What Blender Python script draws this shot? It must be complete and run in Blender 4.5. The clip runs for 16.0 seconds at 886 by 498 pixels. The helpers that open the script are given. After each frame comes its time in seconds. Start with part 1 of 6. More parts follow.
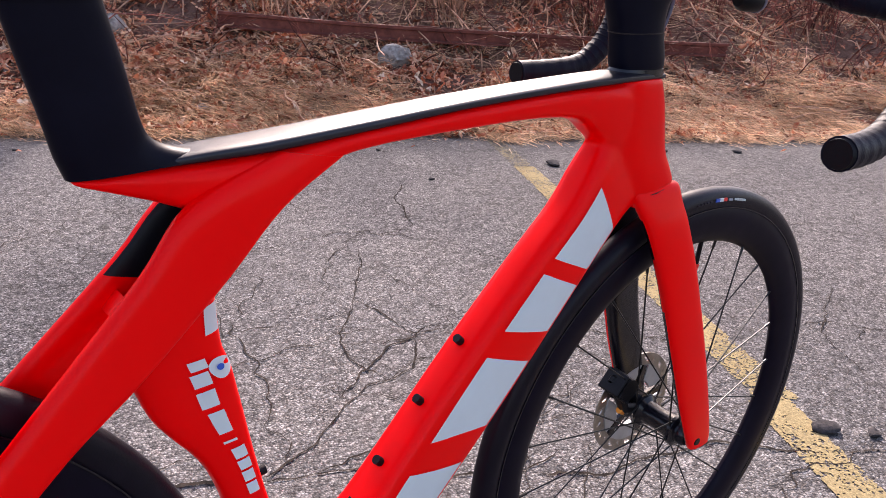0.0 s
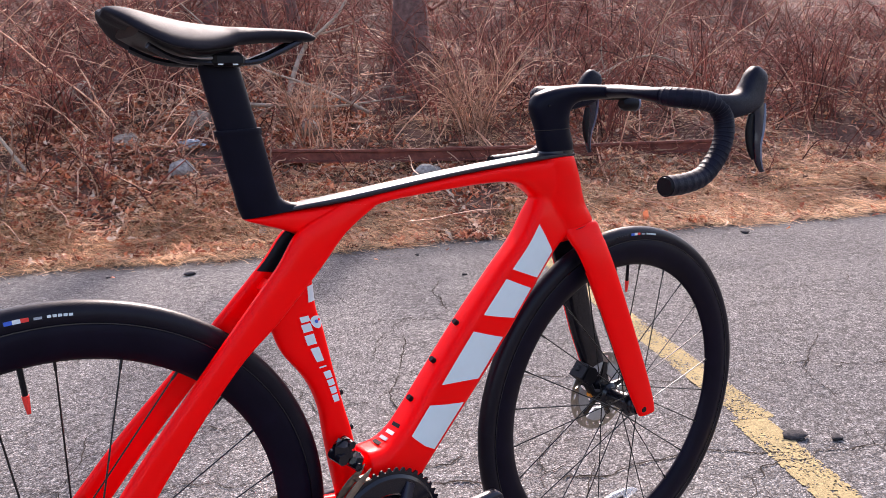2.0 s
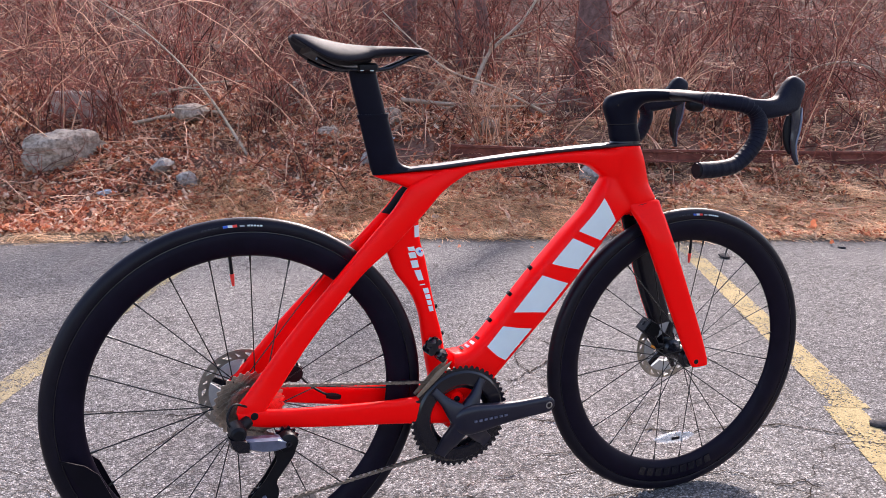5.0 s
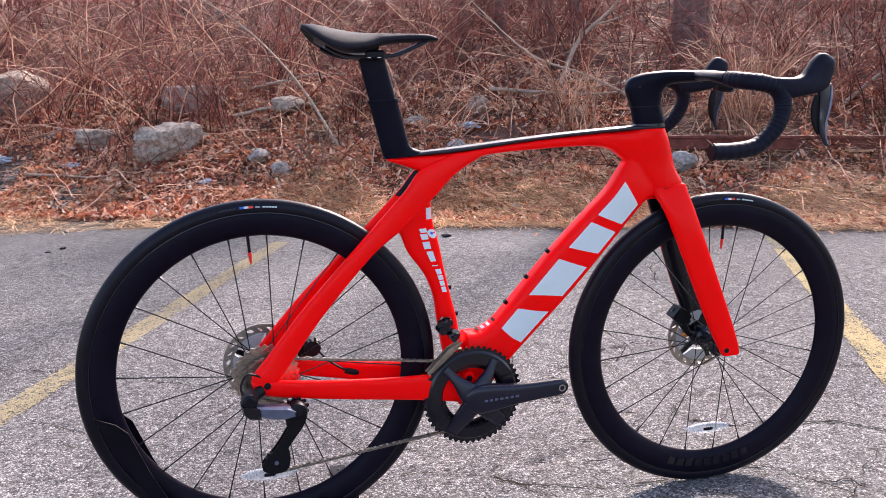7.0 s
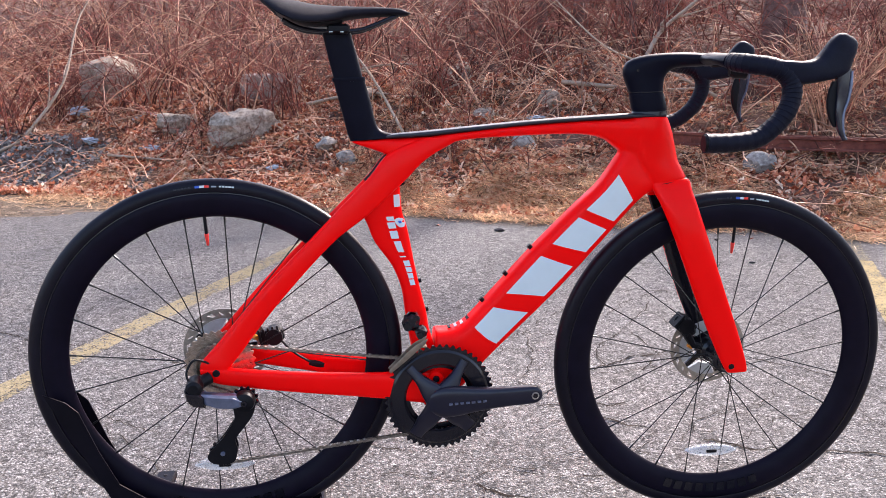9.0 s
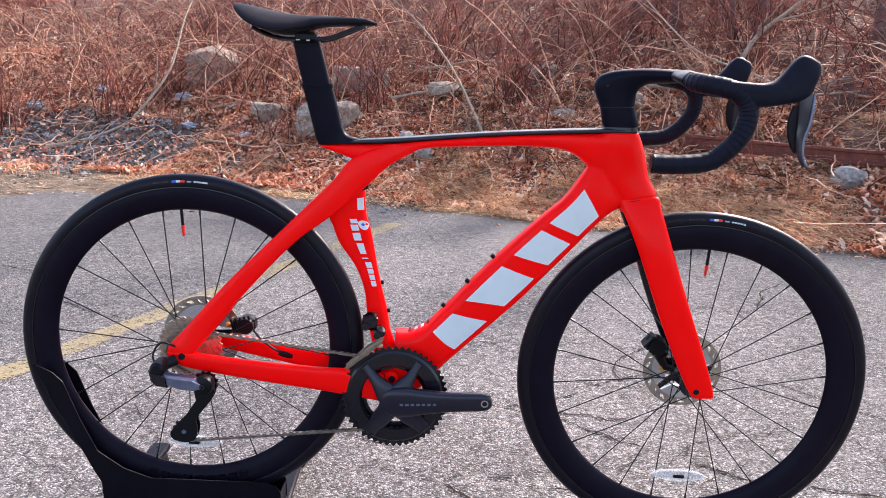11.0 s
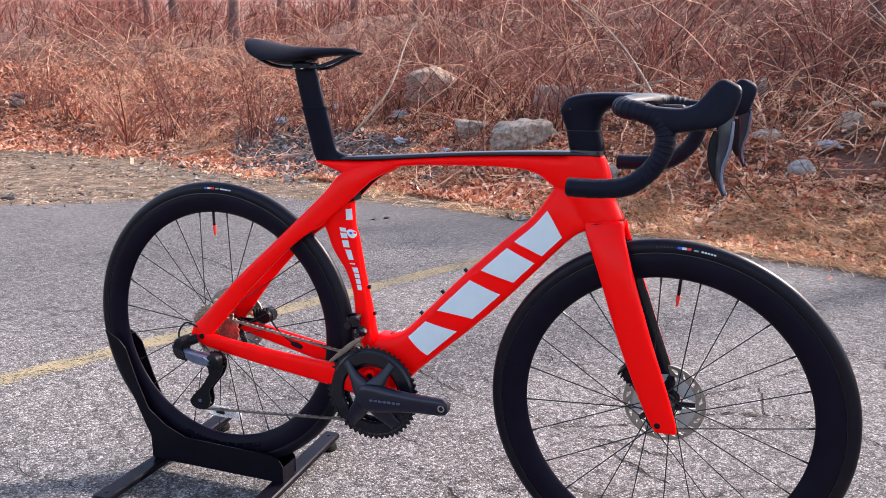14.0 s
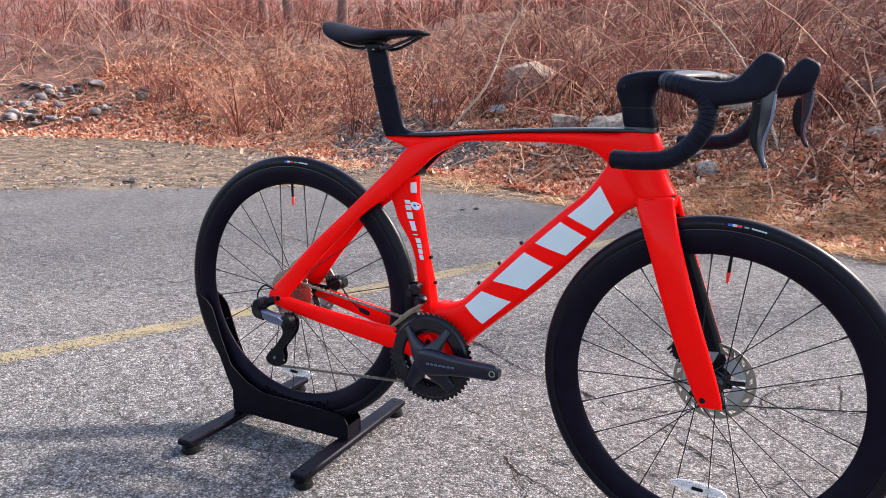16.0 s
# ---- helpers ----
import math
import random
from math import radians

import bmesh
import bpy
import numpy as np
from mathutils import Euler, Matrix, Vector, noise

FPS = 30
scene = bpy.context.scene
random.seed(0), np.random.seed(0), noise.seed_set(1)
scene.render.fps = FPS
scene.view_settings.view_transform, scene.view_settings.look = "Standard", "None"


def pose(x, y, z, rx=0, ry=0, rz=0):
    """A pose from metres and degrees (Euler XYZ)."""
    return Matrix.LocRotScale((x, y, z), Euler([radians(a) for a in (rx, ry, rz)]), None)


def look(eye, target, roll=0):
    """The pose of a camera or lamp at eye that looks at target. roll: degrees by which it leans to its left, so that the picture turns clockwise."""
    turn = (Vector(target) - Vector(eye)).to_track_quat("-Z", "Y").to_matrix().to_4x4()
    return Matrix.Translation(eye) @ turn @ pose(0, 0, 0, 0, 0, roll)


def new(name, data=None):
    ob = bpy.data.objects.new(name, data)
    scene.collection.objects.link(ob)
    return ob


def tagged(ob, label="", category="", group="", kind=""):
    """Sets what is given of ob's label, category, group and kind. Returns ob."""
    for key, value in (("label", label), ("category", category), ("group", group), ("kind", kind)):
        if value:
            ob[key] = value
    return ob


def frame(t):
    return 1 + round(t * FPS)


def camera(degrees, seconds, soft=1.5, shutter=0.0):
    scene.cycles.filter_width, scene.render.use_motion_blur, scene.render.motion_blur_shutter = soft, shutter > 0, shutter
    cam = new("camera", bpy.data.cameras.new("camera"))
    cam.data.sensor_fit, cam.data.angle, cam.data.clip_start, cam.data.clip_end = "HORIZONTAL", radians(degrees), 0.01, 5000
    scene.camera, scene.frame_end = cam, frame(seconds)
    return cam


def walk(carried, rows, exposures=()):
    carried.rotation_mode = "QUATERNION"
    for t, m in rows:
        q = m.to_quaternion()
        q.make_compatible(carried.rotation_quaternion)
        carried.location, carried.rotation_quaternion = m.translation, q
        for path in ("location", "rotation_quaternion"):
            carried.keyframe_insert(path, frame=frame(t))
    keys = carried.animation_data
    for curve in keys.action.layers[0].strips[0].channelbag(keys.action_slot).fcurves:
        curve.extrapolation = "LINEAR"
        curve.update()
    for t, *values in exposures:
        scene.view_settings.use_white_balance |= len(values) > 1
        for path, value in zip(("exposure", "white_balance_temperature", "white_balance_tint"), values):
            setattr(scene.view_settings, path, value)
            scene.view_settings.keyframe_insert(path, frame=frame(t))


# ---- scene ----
cam = camera(61.4, 16.0, soft=0.55)
PATH = [
    (0, (0.1338, -0.4723, 0.922), (1.386, 0.9207, 0.221), 3.6),
    (0.5, (0.05055, -0.573, 0.937), (1.335, 0.845, 0.353), 1.3),
    (1, (0.002298, -0.6756, 0.938), (1.305, 0.7594, 0.445), -0.3),
    (1.5, (-0.06627, -0.8, 0.932), (1.208, 0.681, 0.503), -1.4),
    (2, (-0.122, -0.881, 0.933), (1.084, 0.663, 0.532), -1.8),
    (2.5, (-0.163, -0.947, 0.939), (0.988, 0.639, 0.538), -1.7),
    (3, (-0.19, -1.03, 0.944), (0.907, 0.594, 0.542), -1.7),
    (3.5, (-0.213, -1.131, 0.94), (0.831, 0.53, 0.549), -1.5),
    (4, (-0.222, -1.211, 0.927), (0.732, 0.503, 0.536), -0.8),
    (6.5, (-0.06, -1.395, 0.916), (0.523, 0.479, 0.528), -1.4),
    (7, (-0.025, -1.409, 0.909), (0.493, 0.48, 0.502), -1.5),
    (7.5, (0.019, -1.394, 0.901), (0.472, 0.511, 0.493), -1.5),
    (8, (0.081, -1.364, 0.878), (0.496, 0.549, 0.468), -1.4),
    (10.5, (0.406, -1.377, 0.896), (0.482, 0.574, 0.465), 1.5),
    (11, (0.471, -1.41, 0.908), (0.496, 0.542, 0.475), 1.6),
    (11.5, (0.541, -1.406, 0.904), (0.488, 0.545, 0.468), 1.6),
    (12, (0.61, -1.364, 0.887), (0.503, 0.582, 0.438), 1.3),
    (12.5, (0.682, -1.343, 0.897), (0.47, 0.595, 0.449), 1.2),
    (13, (0.746, -1.348, 0.907), (0.45, 0.581, 0.47), 0.9),
    (13.5, (0.856, -1.39, 0.923), (0.404, 0.515, 0.514), 1.0),
    (14, (0.993, -1.423, 0.933), (0.394, 0.441, 0.527), 1.5),
    (14.5, (1.084, -1.431, 0.936), (0.392, 0.399, 0.524), 1.8),
    (15, (1.098, -1.431, 0.926), (0.333, 0.369, 0.513), 1.9),
    (15.5, (1.101, -1.445, 0.916), (0.292, 0.335, 0.495), 1.9),
    (16, (1.106, -1.467, 0.897), (0.26, 0.296, 0.478), 1.8),
]
walk(cam, [(t, look(eye, target, roll)) for t, eye, target, roll in PATH],
     [(0.0, 1.55, 6850, 24), (1.0, 1.70, 6750, 23), (2.5, 1.74, 6650, 22), (4.0, 1.78, 6550, 20), (8.0, 1.90, 6500, 19), (10.5, 1.98, 6500, 17), (11.5, 2.00, 6490, 17), (13.0, 1.92, 6480, 18), (16.0, 1.84, 6500, 13)])

# ---- light ----
SUN_DIR = Vector((0.90, 1.00, 1.00)).normalized()   # towards the sun
world = bpy.data.worlds.new("sky")
scene.world = world
world.use_nodes = True
wn, wl = world.node_tree.nodes, world.node_tree.links
sky = wn.new("ShaderNodeTexSky")
sky.sky_type = 'NISHITA'
sky.sun_disc = False
sky.sun_elevation = math.asin(SUN_DIR.z)
sky.sun_rotation = math.atan2(SUN_DIR.x, SUN_DIR.y)
sky.air_density, sky.dust_density, sky.ozone_density = 1.0, 3.0, 0.6
wl.new(sky.outputs[0], wn["Background"].inputs[0])
wn["Background"].inputs[1].default_value = 0.15
sun = new("sun", bpy.data.lights.new("sun", 'SUN'))
sun.data.energy, sun.data.angle, sun.data.color = 2.6, radians(3.0), (1.0, 0.945, 0.885)
sun.matrix_world = look(SUN_DIR * 30, (0, 0, 0))


# ---- materials ----
def mat(name, base, rough=0.5, metal=0.0, coat=0.0, var=0.0, scale=20.0, bump=0.0, bscale=200.0, second=None, island=0.0, spec=0.5, rvar=0.0, thin=0.0, hue=0.0, each=0.0, shades=()):
    m = bpy.data.materials.new(name)
    m.use_nodes = True
    n, l = m.node_tree.nodes, m.node_tree.links
    b = n["Principled BSDF"]
    b.inputs["Roughness"].default_value, b.inputs["Metallic"].default_value = rough, metal
    b.inputs["Coat Weight"].default_value, b.inputs["Coat Roughness"].default_value = coat, 0.06
    b.inputs["Specular IOR Level"].default_value = spec
    b.inputs["Base Color"].default_value = (*base, 1)
    tc = n.new("ShaderNodeTexCoord")
    out = None
    if second or var:
        nz = n.new("ShaderNodeTexNoise")
        nz.inputs["Scale"].default_value, nz.inputs["Detail"].default_value, nz.inputs["Roughness"].default_value = scale, 6, 0.65
        l.new(tc.outputs["Object"], nz.inputs["Vector"])
        rp = n.new("ShaderNodeValToRGB")
        other = second or tuple(min(1, c * (1 + var)) for c in base)
        first = base if second else tuple(c * (1 - var) for c in base)
        rp.color_ramp.elements[0].position, rp.color_ramp.elements[1].position = 0.33, 0.67
        rp.color_ramp.elements[0].color, rp.color_ramp.elements[1].color = (*first, 1), (*other, 1)
        l.new(nz.outputs["Fac"], rp.inputs[0])
        out = rp.outputs[0]
    if shades:
        pick = n.new("ShaderNodeNewGeometry")
        rs = n.new("ShaderNodeValToRGB")
        while len(rs.color_ramp.elements) < len(shades):
            rs.color_ramp.elements.new(0.5)
        for e, (at, c) in zip(rs.color_ramp.elements, shades):
            e.position, e.color = at, (*c, 1)
        l.new(pick.outputs["Random Per Island"], rs.inputs[0])
        tone = n.new("ShaderNodeMixRGB")
        tone.blend_type = 'MULTIPLY'
        tone.inputs[0].default_value = 1.0
        l.new(rs.outputs[0], tone.inputs[1])
        l.new(out, tone.inputs[2])
        out = tone.outputs[0]
    if island and out:
        ge = n.new("ShaderNodeNewGeometry")
        mp = n.new("ShaderNodeMapRange")
        mp.inputs[3].default_value, mp.inputs[4].default_value = 1 - island, 1 + island
        l.new(ge.outputs["Random Per Island"], mp.inputs[0])
        hs = n.new("ShaderNodeHueSaturation")
        l.new(mp.outputs[0], hs.inputs["Value"])
        if hue:
            other_rand = n.new("ShaderNodeTexWhiteNoise")
            other_rand.noise_dimensions = '1D'
            l.new(ge.outputs["Random Per Island"], other_rand.inputs["W"])
            mh = n.new("ShaderNodeMapRange")
            mh.inputs[3].default_value, mh.inputs[4].default_value = 0.5 - hue, 0.5 + hue
            l.new(other_rand.outputs["Value"], mh.inputs[0])
            l.new(mh.outputs[0], hs.inputs["Hue"])
        l.new(out, hs.inputs["Color"])
        out = hs.outputs[0]
    if each and out:
        oi = n.new("ShaderNodeObjectInfo")
        me_ = n.new("ShaderNodeMapRange")
        me_.inputs[3].default_value, me_.inputs[4].default_value = 1 - each, 1 + each
        l.new(oi.outputs["Random"], me_.inputs[0])
        he = n.new("ShaderNodeHueSaturation")
        l.new(me_.outputs[0], he.inputs["Value"])
        l.new(out, he.inputs["Color"])
        out = he.outputs[0]
    if out:
        l.new(out, b.inputs["Base Color"])
    if thin:
        tr = n.new("ShaderNodeBsdfTranslucent")
        mx = n.new("ShaderNodeMixShader")
        mx.inputs[0].default_value = thin
        l.new(out, tr.inputs["Color"])
        l.new(b.outputs[0], mx.inputs[1])
        l.new(tr.outputs[0], mx.inputs[2])
        l.new(mx.outputs[0], n["Material Output"].inputs["Surface"])
    if rvar:
        nr = n.new("ShaderNodeTexNoise")
        nr.inputs["Scale"].default_value = scale * 1.7
        l.new(tc.outputs["Object"], nr.inputs["Vector"])
        mr = n.new("ShaderNodeMapRange")
        mr.inputs[3].default_value, mr.inputs[4].default_value = rough - rvar, rough + rvar
        l.new(nr.outputs["Fac"], mr.inputs[0])
        l.new(mr.outputs[0], b.inputs["Roughness"])
    if bump:
        nb = n.new("ShaderNodeTexNoise")
        nb.inputs["Scale"].default_value, nb.inputs["Detail"].default_value = bscale, 4
        l.new(tc.outputs["Object"], nb.inputs["Vector"])
        bp = n.new("ShaderNodeBump")
        bp.inputs["Strength"].default_value, bp.inputs["Distance"].default_value = bump, 0.002
        l.new(nb.outputs["Fac"], bp.inputs["Height"])
        l.new(bp.outputs[0], b.inputs["Normal"])
    return m


RED = mat("red_paint", (0.97, 0.0030, 0.0018), 0.32, coat=0.10, var=0.03, scale=6, rvar=0.04, spec=0.05)
MATTE = mat("matte_black_carbon", (0.0038, 0.0036, 0.0090), 0.40, var=0.15, scale=30, bump=0.05, bscale=900, rvar=0.05, spec=0.08)
COVER = mat("grained_saddle_cover", (0.0075, 0.0064, 0.0105), 0.62, var=0.2, scale=40, bump=0.12, bscale=700, rvar=0.05, spec=0.12)
SATIN = mat("satin_black_lacquer", (0.0062, 0.0056, 0.0110), 0.36, var=0.12, scale=30, bump=0.04, bscale=900, rvar=0.05, spec=0.42)
RIM = mat("rim_carbon", (0.0058, 0.0040, 0.0092), 0.42, var=0.2, scale=25, rvar=0.06, spec=0.07)
TYRE = mat("tyre_rubber", (0.0056, 0.0042, 0.0082), 0.37, var=0.2, scale=40, bump=0.12, bscale=600, rvar=0.06, spec=0.15)
TAPE = mat("bar_tape_rubber", (0.0048, 0.0048, 0.0112), 0.48, var=0.2, scale=60, bump=0.3, bscale=700, spec=0.11)
GLOSS = mat("gloss_black", (0.0052, 0.0046, 0.0078), 0.25, coat=0.15, var=0.1, scale=30, spec=0.3)
PLASTIC = mat("black_plastic", (0.0045, 0.0040, 0.0055), 0.45, var=0.2, scale=50, bump=0.1, bscale=500, spec=0.15)
SPOKE = mat("black_spoke_steel", (0.005, 0.005, 0.005), 0.4, var=0.1, scale=50, spec=0.3)
STEEL = mat("brushed_steel", (0.42, 0.41, 0.40), 0.32, metal=1.0, var=0.12, scale=80, rvar=0.08)
CHAIN = mat("chain_steel", (0.24, 0.215, 0.19), 0.36, metal=1.0, var=0.4, scale=160)
ALLOY = mat("silver_alloy", (0.34, 0.335, 0.33), 0.38, metal=0.8, var=0.15, scale=60)
GREY = mat("dark_satin_metal", (0.0085, 0.0078, 0.0165), 0.30, var=0.15, scale=40, spec=0.34)
SLATE = mat("slate_metal", (0.105, 0.115, 0.165), 0.32, metal=0.4, var=0.2, scale=60, coat=0.2)
FIN = mat("pale_alloy_fin", (0.42, 0.42, 0.425), 0.42, metal=0.55, var=0.08, scale=70)
LEVER = mat("lever_lacquer", (0.012, 0.013, 0.024), 0.20, metal=0.3, var=0.15, scale=40, spec=0.5, coat=0.3)
CASSETTE = mat("sprocket_steel", (0.36, 0.30, 0.25), 0.30, metal=1.0, var=0.3, scale=140)
ROTOR = mat("rotor_steel", (0.34, 0.315, 0.285), 0.38, metal=1.0, var=0.2, scale=90)
CAGE = mat("guide_steel", (0.26, 0.215, 0.175), 0.4, metal=1.0, var=0.25, scale=90)
SILVER = mat("silver_print", (0.30, 0.31, 0.33), 0.4, var=0.05)
WHITE = mat("white_decal", (0.57, 0.615, 0.605), 0.38, var=0.03, scale=20, spec=0.25)
BLUE = mat("blue_decal", (0.02, 0.09, 0.45), 0.4, var=0.05)
CRACK = mat("crack_dirt", (0.014, 0.012, 0.011), 0.95, second=(0.055, 0.044, 0.036), scale=30, spec=0.03)
REDCAP = mat("red_cap", (0.75, 0.03, 0.02), 0.4, var=0.05)
ORANGE = mat("orange_anodised", (0.85, 0.28, 0.03), 0.3, metal=0.5, var=0.05)
REFLECT = mat("clear_reflector", (0.56, 0.57, 0.58), 0.18, var=0.25, scale=260, bump=0.7, bscale=420, coat=0.4)
REFLECT.node_tree.nodes["Principled BSDF"].inputs["Alpha"].default_value = 0.42
STAND = mat("powder_coated_steel", (0.0048, 0.0038, 0.0066), 0.38, var=0.25, scale=18, bump=0.12, bscale=500, rvar=0.06, spec=0.09)
RUBBER = mat("foot_rubber", (0.006, 0.006, 0.006), 0.7, var=0.2, spec=0.1)
STONE = mat("fieldstone", (0.135, 0.095, 0.070), 0.9, second=(0.44, 0.355, 0.28), scale=26, bump=1.0, bscale=34, spec=0.15)
PALE = mat("pale_stone", (0.115, 0.095, 0.083), 0.85, second=(0.38, 0.34, 0.305), scale=34, bump=1.0, bscale=40, spec=0.15)
CONCRETE = mat("old_concrete", (0.26, 0.205, 0.17), 0.9, second=(0.46, 0.385, 0.33), scale=8, bump=0.6, bscale=60, spec=0.15)
CHUNK = mat("asphalt_chunk", (0.018, 0.017, 0.018), 0.9, second=(0.065, 0.058, 0.058), scale=70, bump=0.9, bscale=120, spec=0.1)
RUST = mat("rusted_steel", (0.085, 0.024, 0.017), 0.8, second=(0.20, 0.060, 0.042), scale=14, bump=0.4, bscale=120, spec=0.2)
SCRAP = mat("crumpled_plastic", (0.28, 0.32, 0.38), 0.4, second=(0.46, 0.49, 0.52), scale=20, bump=0.6, bscale=60)
BARK = mat("grey_brown_bark", (0.085, 0.043, 0.036), 0.9, second=(0.215, 0.120, 0.098), scale=18, bump=0.8, bscale=60)
TWIG = mat("bare_twig", (0.112, 0.029, 0.021), 0.7, second=(0.280, 0.091, 0.064), scale=5, island=0.8, spec=0.15)
CANE = mat("pale_cane", (0.31, 0.138, 0.085), 0.65, second=(0.66, 0.40, 0.26), scale=5, island=0.6, spec=0.2)
STRAW = mat("dry_grass", (0.46, 0.255, 0.145), 0.75, second=(0.80, 0.555, 0.345), scale=3, island=0.75, thin=0.4, spec=0.2)
BITS = mat("trodden_straw", (0.075, 0.047, 0.030), 0.85, second=(0.40, 0.285, 0.198), scale=4, island=0.9, spec=0.1, hue=0.015)
RUBBLE = mat("broken_grey_stone", (0.050, 0.044, 0.043), 0.9, second=(0.25, 0.225, 0.215), scale=10, bump=0.8, bscale=50, spec=0.15, each=0.75)
GRAVEL = mat("loose_gravel", (0.070, 0.064, 0.062), 0.9, second=(0.24, 0.215, 0.20), scale=6, island=0.8, spec=0.1)
LEAF = mat("dead_leaf", (0.70, 0.68, 0.66), 0.6, second=(1.0, 1.0, 1.0), scale=30, thin=0.32, spec=0.4,
           shades=((0.0, (0.075, 0.025, 0.014)), (0.22, (0.40, 0.100, 0.048)), (0.55, (0.72, 0.272, 0.145)), (0.82, (0.88, 0.51, 0.33)), (1.0, (0.95, 0.78, 0.60))))
REDTWIG = mat("red_brown_twig", (0.16, 0.042, 0.026), 0.6, second=(0.33, 0.11, 0.070), scale=5, island=0.4, spec=0.25)
STICK = mat("dead_stick", (0.24, 0.17, 0.12), 0.8, second=(0.40, 0.30, 0.22), scale=12, bump=0.4, bscale=90)


def earth_material():
    m = mat("leafy_earth", (0.072, 0.029, 0.020), 0.95, second=(0.235, 0.115, 0.075), scale=7, bump=0.0)
    n, l = m.node_tree.nodes, m.node_tree.links
    tc = n.new("ShaderNodeTexCoord")
    v = n.new("ShaderNodeTexVoronoi")
    v.inputs["Scale"].default_value = 26
    l.new(tc.outputs["Object"], v.inputs["Vector"])
    nz = n.new("ShaderNodeTexNoise")
    nz.inputs["Scale"].default_value, nz.inputs["Detail"].default_value = 60, 8
    l.new(tc.outputs["Object"], nz.inputs["Vector"])
    ad = n.new("ShaderNodeMath")
    l.new(v.outputs["Distance"], ad.inputs[0])
    l.new(nz.outputs["Fac"], ad.inputs[1])
    bp = n.new("ShaderNodeBump")
    bp.inputs["Strength"].default_value, bp.inputs["Distance"].default_value = 0.9, 0.03
    l.new(ad.outputs[0], bp.inputs["Height"])
    l.new(bp.outputs[0], n["Principled BSDF"].inputs["Normal"])
    return m


def asphalt_material(name, gritty=0.0):
    """Worn asphalt: pale stones in a grey binder, with large soft stains and dirt in the low joints."""
    m = bpy.data.materials.new(name)
    m.use_nodes = True
    n, l = m.node_tree.nodes, m.node_tree.links
    b = n["Principled BSDF"]
    b.inputs["Roughness"].default_value = 0.95
    b.inputs["Specular IOR Level"].default_value = 0.15
    tc = n.new("ShaderNodeTexCoord")

    def tex(kind, scale, detail=2):
        t = n.new(kind)
        t.inputs["Scale"].default_value = scale
        if kind == "ShaderNodeTexNoise":
            t.inputs["Detail"].default_value = detail
        l.new(tc.outputs["Object"], t.inputs["Vector"])
        return t

    def ramp(src, stops):
        r = n.new("ShaderNodeValToRGB")
        while len(r.color_ramp.elements) < len(stops):
            r.color_ramp.elements.new(0.5)
        for e, (p, c) in zip(r.color_ramp.elements, stops):
            e.position, e.color = p, (*c, 1)
        l.new(src, r.inputs[0])
        return r.outputs[0]

    def mix(kind, fac, a, c):
        x = n.new("ShaderNodeMixRGB")
        x.blend_type = kind
        for sock, val in ((x.inputs[0], fac), (x.inputs[1], a), (x.inputs[2], c)):
            if isinstance(val, (float, int)):
                sock.default_value = val
            else:
                l.new(val, sock)
        return x.outputs[0]

    v = tex("ShaderNodeTexVoronoi", 205)
    v2 = tex("ShaderNodeTexVoronoi", 88)

    def cell(node):
        sep = n.new("ShaderNodeSeparateColor")
        l.new(node.outputs["Color"], sep.inputs[0])
        return sep.outputs[0]
    stones = ramp(cell(v), [(0.0, (0.062, 0.059, 0.057)), (0.30, (0.132, 0.126, 0.120)), (0.72, (0.218, 0.210, 0.200)), (1.0, (0.385, 0.374, 0.358))])
    gaps = ramp(v.outputs["Distance"], [(0.25, (1, 1, 1)), (0.75, (0.40, 0.39, 0.40))])
    col = mix('MULTIPLY', 0.8, stones, gaps)
    col = mix('MULTIPLY', 1.0, col, ramp(cell(v2), [(0.0, (0.74, 0.73, 0.74)), (1.0, (1.22, 1.21, 1.21))]))
    big = tex("ShaderNodeTexNoise", 1.1, 6)
    col = mix('MULTIPLY', 1.0, col, ramp(big.outputs["Fac"], [(0.3, (0.84, 0.83, 0.84)), (0.7, (1.08, 1.06, 1.04))]))
    # darker, slightly bluer tone beyond the far parking line; old runs 0 to 1
    where_far = n.new("ShaderNodeVectorMath")
    where_far.operation = 'DOT_PRODUCT'
    where_far.inputs[1].default_value = (-0.93, 0.37, 0.0)
    l.new(tc.outputs["Object"], where_far.inputs[0])
    ragged = n.new("ShaderNodeMath")
    ragged.operation = 'ADD'
    l.new(where_far.outputs["Value"], ragged.inputs[0])
    l.new(tex("ShaderNodeTexNoise", 1.6, 5).outputs["Fac"], ragged.inputs[1])
    old = n.new("ShaderNodeMapRange")
    old.inputs[1].default_value, old.inputs[2].default_value = 1.5, 3.0
    l.new(ragged.outputs[0], old.inputs[0])
    col = mix('MULTIPLY', 1.0, col, ramp(old.outputs[0], [(0.0, (0.95, 0.95, 0.95)), (1.0, (0.74, 0.75, 0.77))]))
    # darker tone towards the near parking line, with a ragged start
    east = n.new("ShaderNodeVectorMath")
    east.operation = 'DOT_PRODUCT'
    east.inputs[1].default_value = (0.95, -0.25, 0.0)
    l.new(tc.outputs["Object"], east.inputs[0])
    uneven = n.new("ShaderNodeMath")
    uneven.operation = 'ADD'
    l.new(east.outputs["Value"], uneven.inputs[0])
    l.new(tex("ShaderNodeTexNoise", 2.4, 5).outputs["Fac"], uneven.inputs[1])
    near_dark = n.new("ShaderNodeMapRange")
    near_dark.inputs[1].default_value, near_dark.inputs[2].default_value = 1.4, 2.5
    l.new(uneven.outputs[0], near_dark.inputs[0])
